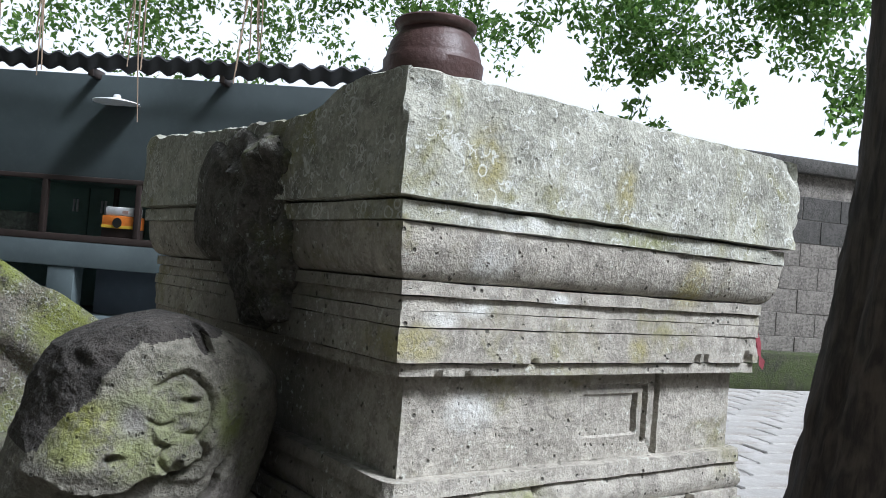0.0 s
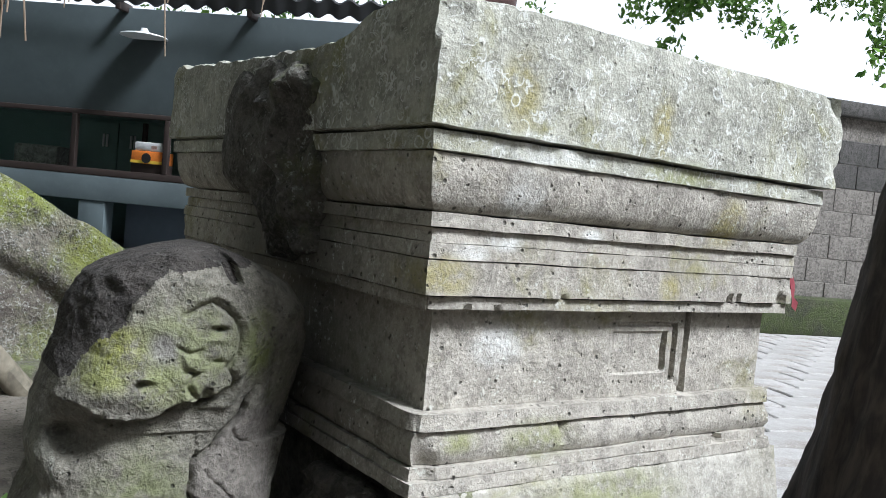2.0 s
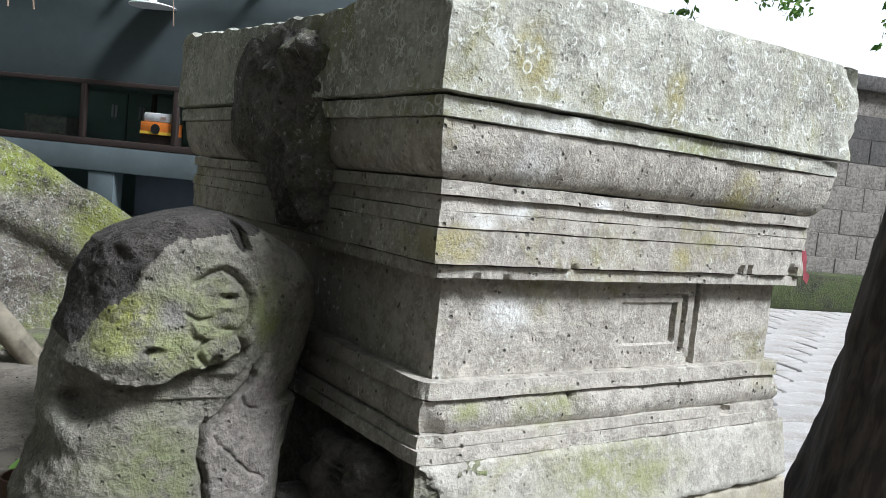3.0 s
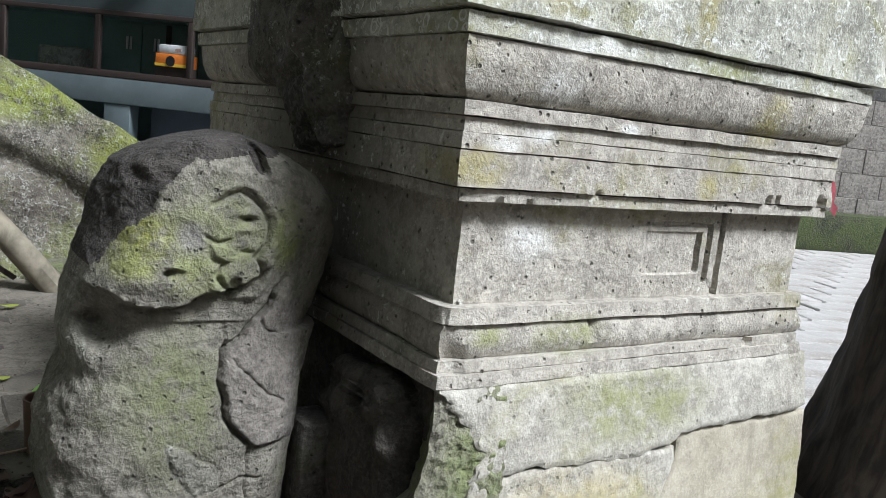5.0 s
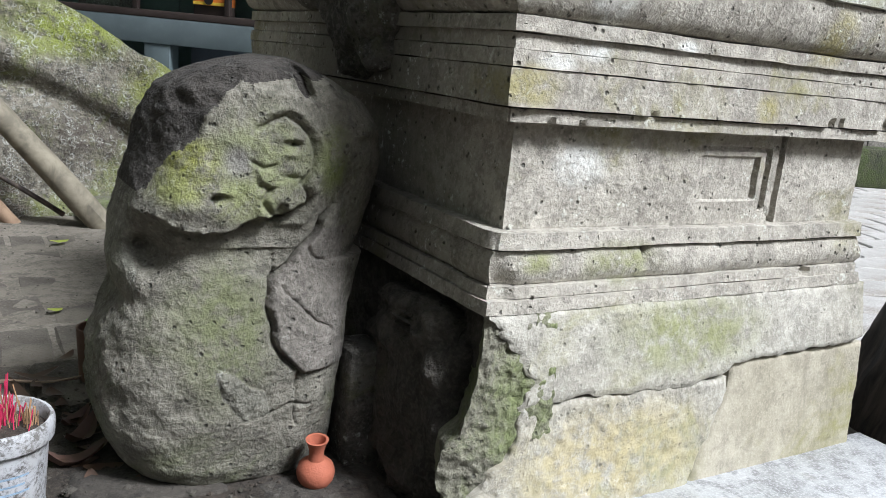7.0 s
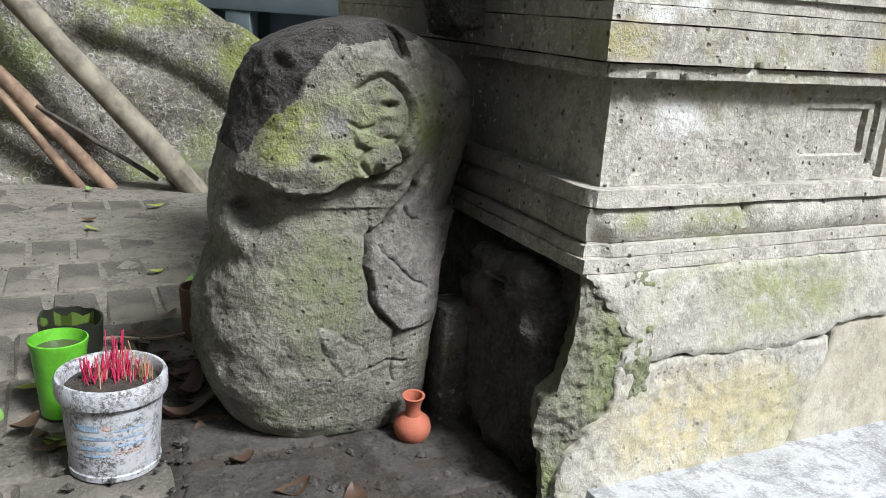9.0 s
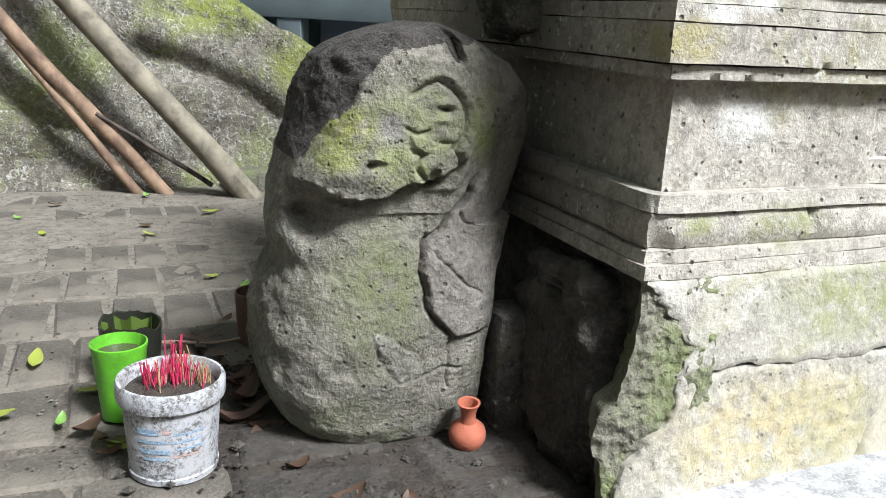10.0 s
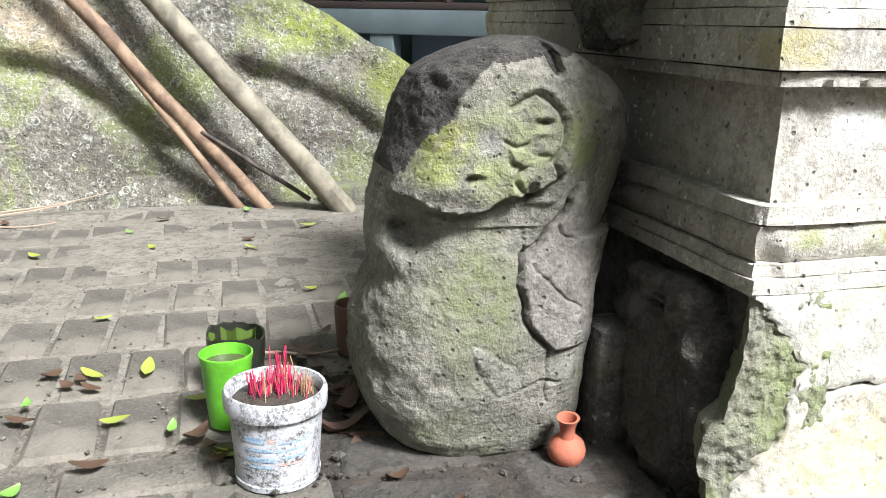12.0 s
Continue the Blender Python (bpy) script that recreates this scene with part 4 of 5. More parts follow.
carton = thing("carton", tuple(SHED @ Vector((0.25, 0.12, 0.765))), "orange and white printed carton on the shelf", "box")
cm = SHED @ pose(0.235, 0.085, 0.765, 0, 0, -6)
part("stand", box_bm(-0.13, 0.13, -0.06, 0.06, 0.0, 0.085, cm, 0.004), M_FRAME, carton, "dark support block")
part("body", box_bm(-0.125, 0.125, -0.07, 0.07, 0.086, 0.175, cm, 0.004), M_ORANGE, carton, "orange printed carton body")
part("stripe", box_bm(-0.126, 0.126, -0.073, -0.07, 0.088, 0.108, cm, 0.0), M_YELLOW, carton, "yellow stripe")
part("lid", box_bm(-0.11, 0.11, -0.065, 0.065, 0.175, 0.24, cm, 0.012), M_CARTON, carton, "white carton top")
part("emblem", lathe_bm([(0.036, 0), (0.036, 0.004)], 24, cm @ pose(0, -0.0745, 0.125, 90, 0, 0)), M_BLACK, carton, "round black printed emblem")
part("print_bar", box_bm(0.03, 0.075, -0.068, -0.065, 0.195, 0.215, cm), M_REDPRINT, carton)
blockst = part("stone_block", box_bm(-0.98, -0.62, 0.28, 0.5, 0.765, 0.93, SHED, 0.02), M_BLOCK)
tagged(blockst, "grey stone block stored on the shed shelf", "stone")

# ---- boundary wall on the far side ----
WD = Vector((0.947, -0.32, 0))
WALL = Matrix(((0.947, 0.32, 0, 5.27), (-0.32, 0.947, 0, 3.1), (0, 0, 1, 0), (0, 0, 0, 1)))
bwall = tagged(part("wall_boundary", box_bm(-2.2, 7, 0.02, 0.25, -0.03, 1.80, WALL), M_BLOCK), "grey concrete block boundary wall with a dark coping", "wall", kind="structure")
part("coping", box_bm(-2.25, 7, -0.05, 0.30, 1.80, 1.93, WALL, 0.02), M_COPING, bwall, "dark stained coping")
part("pier", box_bm(-0.42, -0.24, -0.03, 0.02, -0.03, 1.80, WALL, 0.01), M_BLOCK, bwall, "rendered wall pier")
part("kerb_moss", box_bm(-2.2, 7, -0.22, 0.02, -0.03, 0.30, WALL, 0.04), M_MOSSY, bwall, "moss covered low kerb")

# ---- pale slab before the tomb ----
slab = part("cement_slab", box_bm(-0.005, 0.875, -0.27, -0.035, -0.03, 0.030, bevel=0.006), M_SLAB)
tagged(slab, "pale cement slab along the foot of the tomb", "slab")

# ---- soil round the statue ----
def soil():
    n = 70
    verts, faces = [], []
    for j in range(n + 1):
        for i in range(n + 1):
            x, y = -0.61 + 0.67 * i / n, -0.55 + 1.25 * j / n
            e = min(i, n - i, j, n - j) / 14
            edge = min(1.0, e) + 0.35 * fbm((x, y, 0), 7, 3)
            h = -0.02 + 0.028 * max(0.0, min(1.0, edge)) + 0.004 * fbm((x, y, 2), 25, 4)
            verts.append((x, y, h))
    w = n + 1
    faces = [(j * w + i, j * w + i + 1, j * w + i + 1 + w, j * w + i + w) for j in range(n) for i in range(n)]
    return tagged(mesh_ob("soil", verts, faces, M_SOIL), "damp dark soil with crumbs and litter under the figure", "soil", kind="stuff")


soil()

# ---- bucket with incense ----
bucket = thing("bucket", (-0.585, 0.267, 0.0), "dirty white plastic paint bucket holding incense stubs", "bucket")
BM = pose(-0.585, 0.267, 0.004)
bucket_body = part("body", lathe_bm([(0.057, 0.0), (0.060, 0.002), (0.0665, 0.105), (0.067, 0.118), (0.064, 0.118), (0.060, 0.02), (0.05, 0.012)], 56, BM), M_WHITE, bucket)
part("rim", lathe_bm([(0.0655, 0.112), (0.0735, 0.112), (0.0745, 0.118), (0.0745, 0.134), (0.072, 0.139), (0.068, 0.139), (0.0645, 0.132), (0.0645, 0.112), (0.0655, 0.112)], 56, BM, caps=False), M_WHITE, bucket, "thick white plastic rim")
part("filling", lathe_bm([(0.062, 0.095), (0.0635, 0.120), (0.045, 0.125), (0.02, 0.127), (0.002, 0.128)], 40, BM, 0.03), M_SOIL, bucket, "dark ash and soil")
part("base_rim", lathe_bm([(0.057, 0.0), (0.0615, 0.0), (0.0625, 0.008), (0.061, 0.010), (0.057, 0.0)], 56, BM, caps=False), M_WHITE, bucket)


def print_bar(a0, a1, z0, z1, mat):
    bm = bmesh.new()
    n = 12
    lo, hi = [], []
    for i in range(n + 1):
        a = radians(a0 + (a1 - a0) * i / n)
        for lst, z in ((lo, z0), (hi, z1)):
            r = 0.060 + (0.0665 - 0.060) * z / 0.105 + 0.0006
            lst.append(bm.verts.new(BM @ Vector((r * math.cos(a), r * math.sin(a), z))))
    for i in range(n):
        bm.faces.new((lo[i], lo[i + 1], hi[i + 1], hi[i]))
    part("print_bar", bm, mat, bucket_body, smooth=True)


for a0, a1, z0, z1, mt in ((222, 248, 0.079, 0.088, M_BLUEPRINT), (254, 262, 0.081, 0.087, M_REDPRINT), (266, 305, 0.078, 0.081, M_BLUEPRINT), (222, 258, 0.066, 0.071, M_BLUEPRINT),
                           (262, 300, 0.066, 0.069, M_BLUEPRINT), (224, 262, 0.050, 0.057, M_BLUEPRINT), (268, 306, 0.055, 0.058, M_BLUEPRINT), (266, 300, 0.044, 0.047, M_REDPRINT),
                           (228, 258, 0.040, 0.044, M_BLUEPRINT)):
    print_bar(a0, a1, z0, z1, mt)

rng = random.Random(4)
vs, fs = tube([(0, 0, -0.012), (0, 0, 0.02), (0.0005, 0, 0.038)], [0.0008, 0.0008, 0.0007], 6)
stick = mesh_ob("incense_stick", vs, fs, M_PINK)
tagged(stick, "pink-dyed bamboo incense stub standing in the bucket", "incense", "incense sticks in the bucket")
stick.matrix_basis = pose(-0.58, 0.26, 0.126, 8, 6, 0)
ash = mesh_ob("incense_stick", vs, fs, M_ASH)
tagged(ash, "burnt brown incense stub standing in the bucket", "incense", "incense sticks in the bucket")
ash.matrix_basis = pose(-0.56, 0.27, 0.126, -8, 6, 0)
knots = [(-0.602, 0.262, 0.006), (-0.592, 0.285, 0.007), (-0.578, 0.262, 0.008), (-0.572, 0.296, 0.010), (-0.566, 0.280, 0.006), (-0.618, 0.275, 0.004), (-0.545, 0.262, 0.005)]
for i in range(140):
    kx, ky, kr = knots[i % 7] if i < 119 else (-0.583, 0.272, 0.018)
    tall = 1.55 if i % 7 == 3 else 1.0
    c = copy_thing(ash if i % 5 == 0 or i % 7 == 6 else stick, pose(rng.gauss(kx, kr), rng.gauss(ky, kr), 0.126, rng.gauss(0, 7), rng.gauss(0, 7), rng.uniform(0, 360)))
    c.scale = (1.1, 1.1, tall * rng.uniform(0.5, 1.05))

# ---- cups and small pots ----
def cup():
    t = thing("cup", (-0.648, 0.447, 0.0), "bright green plastic cup of murky water", "cup")
    m = pose(-0.648, 0.447, 0.001)
    part("body", lathe_bm([(0.028, 0.0), (0.031, 0.002), (0.041, 0.112), (0.0435, 0.122), (0.0435, 0.126), (0.041, 0.127), (0.039, 0.118), (0.030, 0.01)], 48, m), M_GREEN, t)
    part("water", lathe_bm([(0.036, 0.06), (0.0385, 0.108), (0.002, 0.108)], 40, m), M_WATER, t, "murky brown water")


cup()


def bag_pot():
    t = thing("plant_pot", (-0.628, 0.59, 0.0), "black plastic seedling pot with a torn rim", "pot")
    m = pose(-0.628, 0.59, 0.001)
    bm = lathe_bm([(0.042, 0.0), (0.046, 0.004), (0.050, 0.06), (0.052, 0.105), (0.049, 0.104), (0.046, 0.06), (0.04, 0.012)], 36, m, 0.08, 3)
    for v in bm.verts:
        if v.co.z > 0.09:
            v.co.z += 0.010 * noise.noise(v.co * 60)
    part("wall", bm, M_BLACKBAG, t)
    for k, (a, b) in enumerate(((20, 120), (150, 240))):
        bm = bmesh.new()
        p, q = [], []
        for i in range(9):
            ang = radians(a + (b - a) * i / 8)
            r = 0.036 + 0.008 * math.sin(i)
            p.append(bm.verts.new(m @ Vector((r * math.cos(ang), r * math.sin(ang), 0.05))))
            q.append(bm.verts.new(m @ Vector((r * 1.1 * math.cos(ang), r * 1.1 * math.sin(ang), 0.098 + 0.006 * math.sin(i * 1.7)))))
        for i in range(8):
            bm.faces.new((p[i], p[i + 1], q[i + 1], q[i]))
        part("liner", bm, M_DARKGREEN, t, "torn dark green plastic liner")


bag_pot()
claypot = part("clay_pot", lathe_bm([(0.030, 0), (0.034, 0.004), (0.036, 0.05), (0.040, 0.105), (0.036, 0.105), (0.032, 0.02)], 36, pose(-0.392, 0.70, 0.001), 0.03), M_BROWNCLAY)
tagged(claypot, "small brown clay pot standing behind the figure", "pot")
vase = part("vase", lathe_bm([(0.014, 0), (0.020, 0.002), (0.0255, 0.014), (0.027, 0.025), (0.0245, 0.037), (0.017, 0.046), (0.0115, 0.051), (0.0105, 0.058), (0.0105, 0.068), (0.0130, 0.080), (0.0160, 0.089),
                              (0.0125, 0.089), (0.0095, 0.078), (0.009, 0.05)], 44, pose(-0.160, 0.184, 0.008, 7, -4, 0) @ Matrix.Diagonal((1.08, 1.08, 0.88, 1)), 0.01), M_TERRA)
tagged(vase, "small orange terracotta vase before the carved figure", "vase")
def dark_stone(x0, x1, y0, y1, top, seed, turn=0.0):
    """A damp flat paving stone with worn, uneven edges."""
    n = 26
    cx, cy, hx, hy = (x0 + x1) / 2, (y0 + y1) / 2, (x1 - x0) / 2, (y1 - y0) / 2
    ct, sn = math.cos(radians(turn)), math.sin(radians(turn))
    verts = []
    for j in range(n + 1):
        for i in range(n + 1):
            u, v = 2 * i / n - 1, 2 * j / n - 1
            edge = max(abs(u), abs(v))
            k = 1 + 0.05 * fbm((u + seed, v, seed), 2.2, 4) * edge
            x, y = hx * u * k, hy * v * k
            z = top - 0.030 * max(0.0, (edge - 0.86) / 0.14) ** 2 + 0.004 * fbm((x + cx, y + cy, seed), 14, 4)
            verts.append((cx + x * ct - y * sn, cy + x * sn + y * ct, z))
    w = n + 1
    faces = [(j * w + i, j * w + i + 1, j * w + i + 1 + w, j * w + i + w) for j in range(n) for i in range(n)]
    rim = list(range(w)) + [j * w + n for j in range(1, w)] + [n * w + i for i in range(n - 1, -1, -1)] + [j * w for j in range(n - 1, 0, -1)]
    base = len(verts)
    verts += [(verts[k][0], verts[k][1], -0.03) for k in rim]
    m = len(rim)
    faces += [(rim[(i + 1) % m], rim[i], base + i, base + (i + 1) % m) for i in range(m)]
    faces.append(tuple(range(base, base + m))[::-1])
    return tagged(mesh_ob("paving_stone", verts, faces, M_DAMP), "dark damp paving stone set in the soil before the figure", "stone", "damp stones before the figure")


dark_stone(-0.500, -0.270, 0.208, 0.330, 0.012, 1.0, -6)
dark_stone(-0.520, -0.285, 0.060, 0.190, 0.010, 4.0, -7)
dark_stone(-0.250, -0.050, 0.010, 0.230, 0.009, 7.0, 3)
dark_stone(-0.270, -0.060, -0.240, -0.010, 0.010, 9.0, -4)
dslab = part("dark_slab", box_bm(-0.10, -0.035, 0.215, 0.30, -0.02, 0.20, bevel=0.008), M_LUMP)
tagged(dslab, "narrow dark stone slab between figure and tomb", "stone")

# ---- trees ----
def crown(name, clumps, size, mat, parent, seed, label=""):
    r = np.random.RandomState(seed)
    V, F = [], []
    base = 0
    for (cx, cy, cz), rad, count in clumps:
        p = r.normal(size=(count, 3))
        p *= (rad * r.uniform(0.15, 1.0, (count, 1)) ** 0.6) / np.linalg.norm(p, axis=1, keepdims=True)
        knots = r.normal(size=(max(4, count // 45), 3)) * rad * 0.62
        p = knots[r.randint(0, len(knots), count)] + p * 0.33
        p += (cx, cy, cz)
        d = r.normal(size=(count, 3)); d[:, 2] -= 0.5
        d /= np.linalg.norm(d, axis=1, keepdims=True)
        s = np.cross(d, r.normal(size=(count, 3)))
        s /= np.linalg.norm(s, axis=1, keepdims=True)
        ln = size * r.uniform(0.7, 1.3, (count, 1))
        quad = np.stack([p - d * ln / 2, p + s * ln * 0.24, p + d * ln / 2, p - s * ln * 0.24], 1)
        V.append(quad.reshape(-1, 3))
        F.append(np.arange(count * 4).reshape(-1, 4) + base)
        base += count * 4
    me = bpy.data.meshes.new(name)
    me.from_pydata(np.concatenate(V).tolist(), [], np.concatenate(F).tolist())
    me.materials.append(mat)
    ob = new(name, me)
    ob.parent = parent
    ob.matrix_parent_inverse = parent_inverse(parent)
    if label:
        ob["label"] = label
    return ob


def limb(parent, pts, r0, r1, n=10, seed=0.0):
    k = 14
    path = []
    for i in range(k + 1):
        f = i / k * (len(pts) - 1)
        a = min(int(f), len(pts) - 2)
        path.append(Vector(pts[a]).lerp(Vector(pts[a + 1]), f - a) + Vector((fbm((f, seed, 0), 1.1, 2), fbm((f, seed, 9), 1.1, 2), 0)) * 0.12 * min(1, i / 3))
    v, f = tube(path, [r0 + (r1 - r0) * i / k for i in range(k + 1)], n, 0.15, seed)
    return mesh_ob("limb", v, f, M_BARK, parent)


def near_tree():
    t = thing("tree", (1.26, -0.17, 0.0), "big tree with dark ridged bark beside the tomb", "tree")
    verts, faces = [], []
    nz, na = 120, 90
    zz = [0, 0.1, 0.3, 0.65, 1.0, 1.4, 2.5, 4.5]
    rr = [0.36, 0.335, 0.288, 0.238, 0.204, 0.197, 0.19, 0.17]
    for j in range(nz + 1):
        z = -0.03 + 4.5 * (j / nz) ** 1.4
        r = np.interp(z, zz, rr)
        for i in range(na):
            a = 2 * math.pi * i / na
            p = (math.cos(a) * 2.2, math.sin(a) * 2.2, z * 0.9)
            q = r * (1 + 0.08 * fbm(p, 0.8, 3)) + 0.018 * abs(fbm((p[0] * 2, p[1] * 2, z * 2.0), 2.2, 4))
            verts.append((1.26 + q * math.cos(a) + 0.03 * z, -0.17 + q * math.sin(a) - 0.01 * z, z))
    faces = [(j * na + i, j * na + (i + 1) % na, (j + 1) * na + (i + 1) % na, (j + 1) * na + i) for j in range(nz) for i in range(na)]
    faces.append(tuple(range(na))[::-1])
    mesh_ob("trunk", verts, faces, M_BARK, t, "dark ridged trunk", angle=60)
    limb(t, [(1.38, -0.2, 4.3), (2.6, 1.4, 5.6), (4.6, 3.6, 5.9), (6.4, 5.6, 4.8)], 0.13, 0.03, seed=1)
    limb(t, [(1.38, -0.2, 4.2), (3.4, 0.6, 5.4), (6.2, 2.6, 5.6), (8.0, 4.0, 4.6)], 0.12, 0.03, seed=3)
    crown("crown", [((6.1, 5.1, 3.75), 0.75, 2600), ((6.4, 4.7, 3.1), 0.5, 1400), ((7.3, 4.3, 4.1), 0.7, 1500), ((7.4, 3.3, 3.5), 0.65, 1900), ((7.5, 2.9, 2.9), 0.4, 1100), ((7.2, 3.7, 4.0), 0.5, 1400),
                    ((5.0, 4.8, 4.1), 0.6, 1100)], 0.088, M_LEAF, t, 5, "hanging green foliage")
    # Foliage and limbs out of view, added overhead to block sky light.
    spread = [((-3.6 + 1.5 * a, -0.8 + 1.5 * b, 4.6 + 0.5 * math.sin(a * 2 + b)), 1.25, 700) for a in range(-1, 6) for b in range(4) if a < 1 or (b > 1 and a < 3)]
    crown("crown", spread, 0.27, M_LEAF, t, 8, "unseen overhead foliage blocking sky light")
    limb(t, [(1.38, -0.2, 4.0), (0.2, 1.6, 4.9), (-1.8, 3.4, 5.0), (-3.6, 5.0, 4.8)], 0.14, 0.03, seed=5)
    limb(t, [(1.38, -0.2, 4.1), (-0.8, 0.5, 4.8), (-2.6, 1.0, 5.0), (-4.2, 1.6, 4.9)], 0.12, 0.03, seed=6)


near_tree()


def far_tree(x, y, h, clumps, seed):
    t = thing("tree", (x, y, 0.0), "tall spreading tree with sparse green foliage behind the shed", "tree")
    pts = [Vector((x + 0.3 * fbm((k, seed, 0), 0.7, 2), y, h * k / 10)) for k in range(11)]
    v, f = tube(pts, [0.30 - 0.018 * k for k in range(11)], 14, 0.2, seed)
    mesh_ob("trunk", v, f, M_BARK, t)
    for c, _, _ in clumps[::2]:
        limb(t, [pts[8], (Vector(c) + pts[10]) / 2 + Vector((0, 0, 1.6)), Vector(c) + Vector((0, 0, 1.0)), c], 0.08, 0.012, seed=seed)
    crown("crown", [(c, r_, int(n_ * 1.15)) for c, r_, n_ in clumps], 0.088, M_LEAF, t, seed + 20, "sparse green foliage")


far_tree(9.6, 1.0, 6.8, [((2.0, 9.6, 3.9), 0.9, 1700), ((0.4, 10.0, 4.0), 0.9, 1700), ((3.2, 8.8, 3.9), 0.8, 2000), ((-1.0, 10.6, 4.4), 1.0, 1500), ((1.2, 10.2, 5.2), 1.1, 1600),
                        ((3.9, 8.5, 4.5), 0.8, 1300), ((3.0, 9.0, 5.2), 0.9, 1500)], 1)
far_tree(11.5, 1.6, 6.4, [((5.2, 7.9, 4.1), 0.8, 1500), ((5.6, 7.3, 3.9), 0.6, 1400), ((4.6, 7.6, 4.9), 0.8, 1300)], 2)


# ---- unseen side wall, added to block light from the left ----
side = part("wall_side_blocker", box_bm(-3.6, -3.4, -2.5, 6.5, -0.03, 3.6, bevel=0.01), M_COPING)
tagged(side, "tall dark unseen wall blocking light from the left", "wall", kind="structure")

# ---- hanging roots ----
def hanging_roots(x, y, top, long, n, seed):
    r = random.Random(seed)
    t = thing("aerial_roots", (x, y, top), "thin pale aerial roots hanging from the tree", "roots", "hanging aerial roots")
    for k in range(n):
        px, py, pts = x + r.uniform(-0.05, 0.05), y + r.uniform(-0.05, 0.05), []
        dx = r.uniform(-0.10, 0.10)
        ln = long * r.uniform(0.84, 1.0)
        for i in range(9):
            f = i / 8
            pts.append((px + dx * f * f + 0.02 * math.sin(i * 1.3 + k), py + 0.015 * math.cos(i + k), top - ln * f))
        v, fc = tube(pts, [0.011 - 0.007 * i / 8 for i in range(9)], 6)
        mesh_ob("root", v, fc, M_ROOT, t)


hanging_roots(0.25, 4.50, 4.6, 3.00, 4, 1)
hanging_roots(0.81, 4.48, 4.6, 3.08, 6, 2)
hanging_roots(1.54, 4.44, 4.6, 2.80, 6, 3)
hanging_roots(-0.25, 3.00, 4.6, 3.42, 10, 4)

# ---- fallen leaves ----
def leaf_mesh(mat, long, wide, curl, seed):
    n = 7
    verts, faces = [], []
    for i in range(n + 1):
        f = i / n
        w = wide * math.sin(math.pi * min(1, 0.04 + f * 0.94)) ** 0.8
        x = long * (f - 0.5)
        z = curl * (4 * (f - 0.5) ** 2) + 0.002
        for side_, up in ((-1, 0.35), (0, 0.0), (1, 0.35)):
            verts.append((x, side_ * w / 2, z + up * curl * abs(side_) + 0.001 * noise.noise(Vector((x * 90, side_, seed)))))
    for i in range(n):
        for j in range(2):
            a = i * 3 + j
            faces.append((a, a + 1, a + 4, a + 3))
    return verts, faces


def scatter(name, label, mat, places, long, wide, curl, seed):
    r = random.Random(seed)
    first = None
    for x, y in places:
        m = pose(x, y, 0.006, r.uniform(-14, 14), r.uniform(-14, 14), r.uniform(0, 360))
        if first is None:
            v, f = leaf_mesh(mat, long, wide, curl, seed)
            first = mesh_ob(name, v, f, mat)
            tagged(first, label, "leaf", "fallen leaves")
            first.matrix_basis = m
            first.scale = (1, 1, 1)
        else:
            c = copy_thing(first, m)
            k = r.uniform(0.75, 1.2)
            c.scale = (k, k, k)


scatter("fallen_leaf", "yellow-green fallen leaf lying on the paving", M_FALLEN,
        [(-1.12, 1.565), (-0.894, 1.003), (-0.787, 0.697), (-0.69, 0.543), (-0.54, 1.531), (-0.345, 1.772), (-0.231, 1.045), (-0.884, 0.69), (-0.814, 1.59), (-0.425, 1.116), (-0.827, 0.488),
         (-0.66, 0.335)], 0.054, 0.021, 0.004, 3)
scatter("fallen_leaf", "fresh green fallen leaf lying on the paving", M_FRESH,
        [(-0.52, 2.03), (-0.888, 1.787), (-0.363, 1.014), (-0.976, 0.58), (-0.738, 0.441), (-0.951, 0.291), (-1.3, 1.2), (-1.1, 0.75)], 0.036, 0.018, 0.006, 5)
scatter("dead_leaf", "dry brown curled leaf lying on the ground", M_DEAD,
        [(-0.956, 0.704), (-0.921, 0.652), (-0.881, 0.63), (-0.90, 0.67), (-0.977, 0.521), (-0.855, 0.344), (-0.435, 0.809), (-0.657, 0.345), (-0.671, 0.322), (-0.542, 1.63), (-1.267, 1.961),
         (-0.793, 1.943), (-0.475, 0.625), (-0.50, 0.68), (-0.53, 0.60), (-0.46, 0.52), (-0.47, 0.36), (-0.52, 0.45), (-0.44, 0.33), (-0.56, 0.52), (-0.41, 0.27), (-0.46, 0.30)], 0.050, 0.026, 0.006, 7)
scatter("dead_leaf", "large pale dry leaf curled beside the figure", M_PALEDEAD, [(-0.455, 0.44), (-0.49, 0.36), (-0.46, 0.50)], 0.085, 0.036, 0.026, 9)
scatter("dead_leaf", "long dry leaf lying behind the bucket", M_DEAD, [(-0.48, 0.70), (-0.50, 0.72), (-0.53, 0.665)], 0.12, 0.025, 0.008, 11)


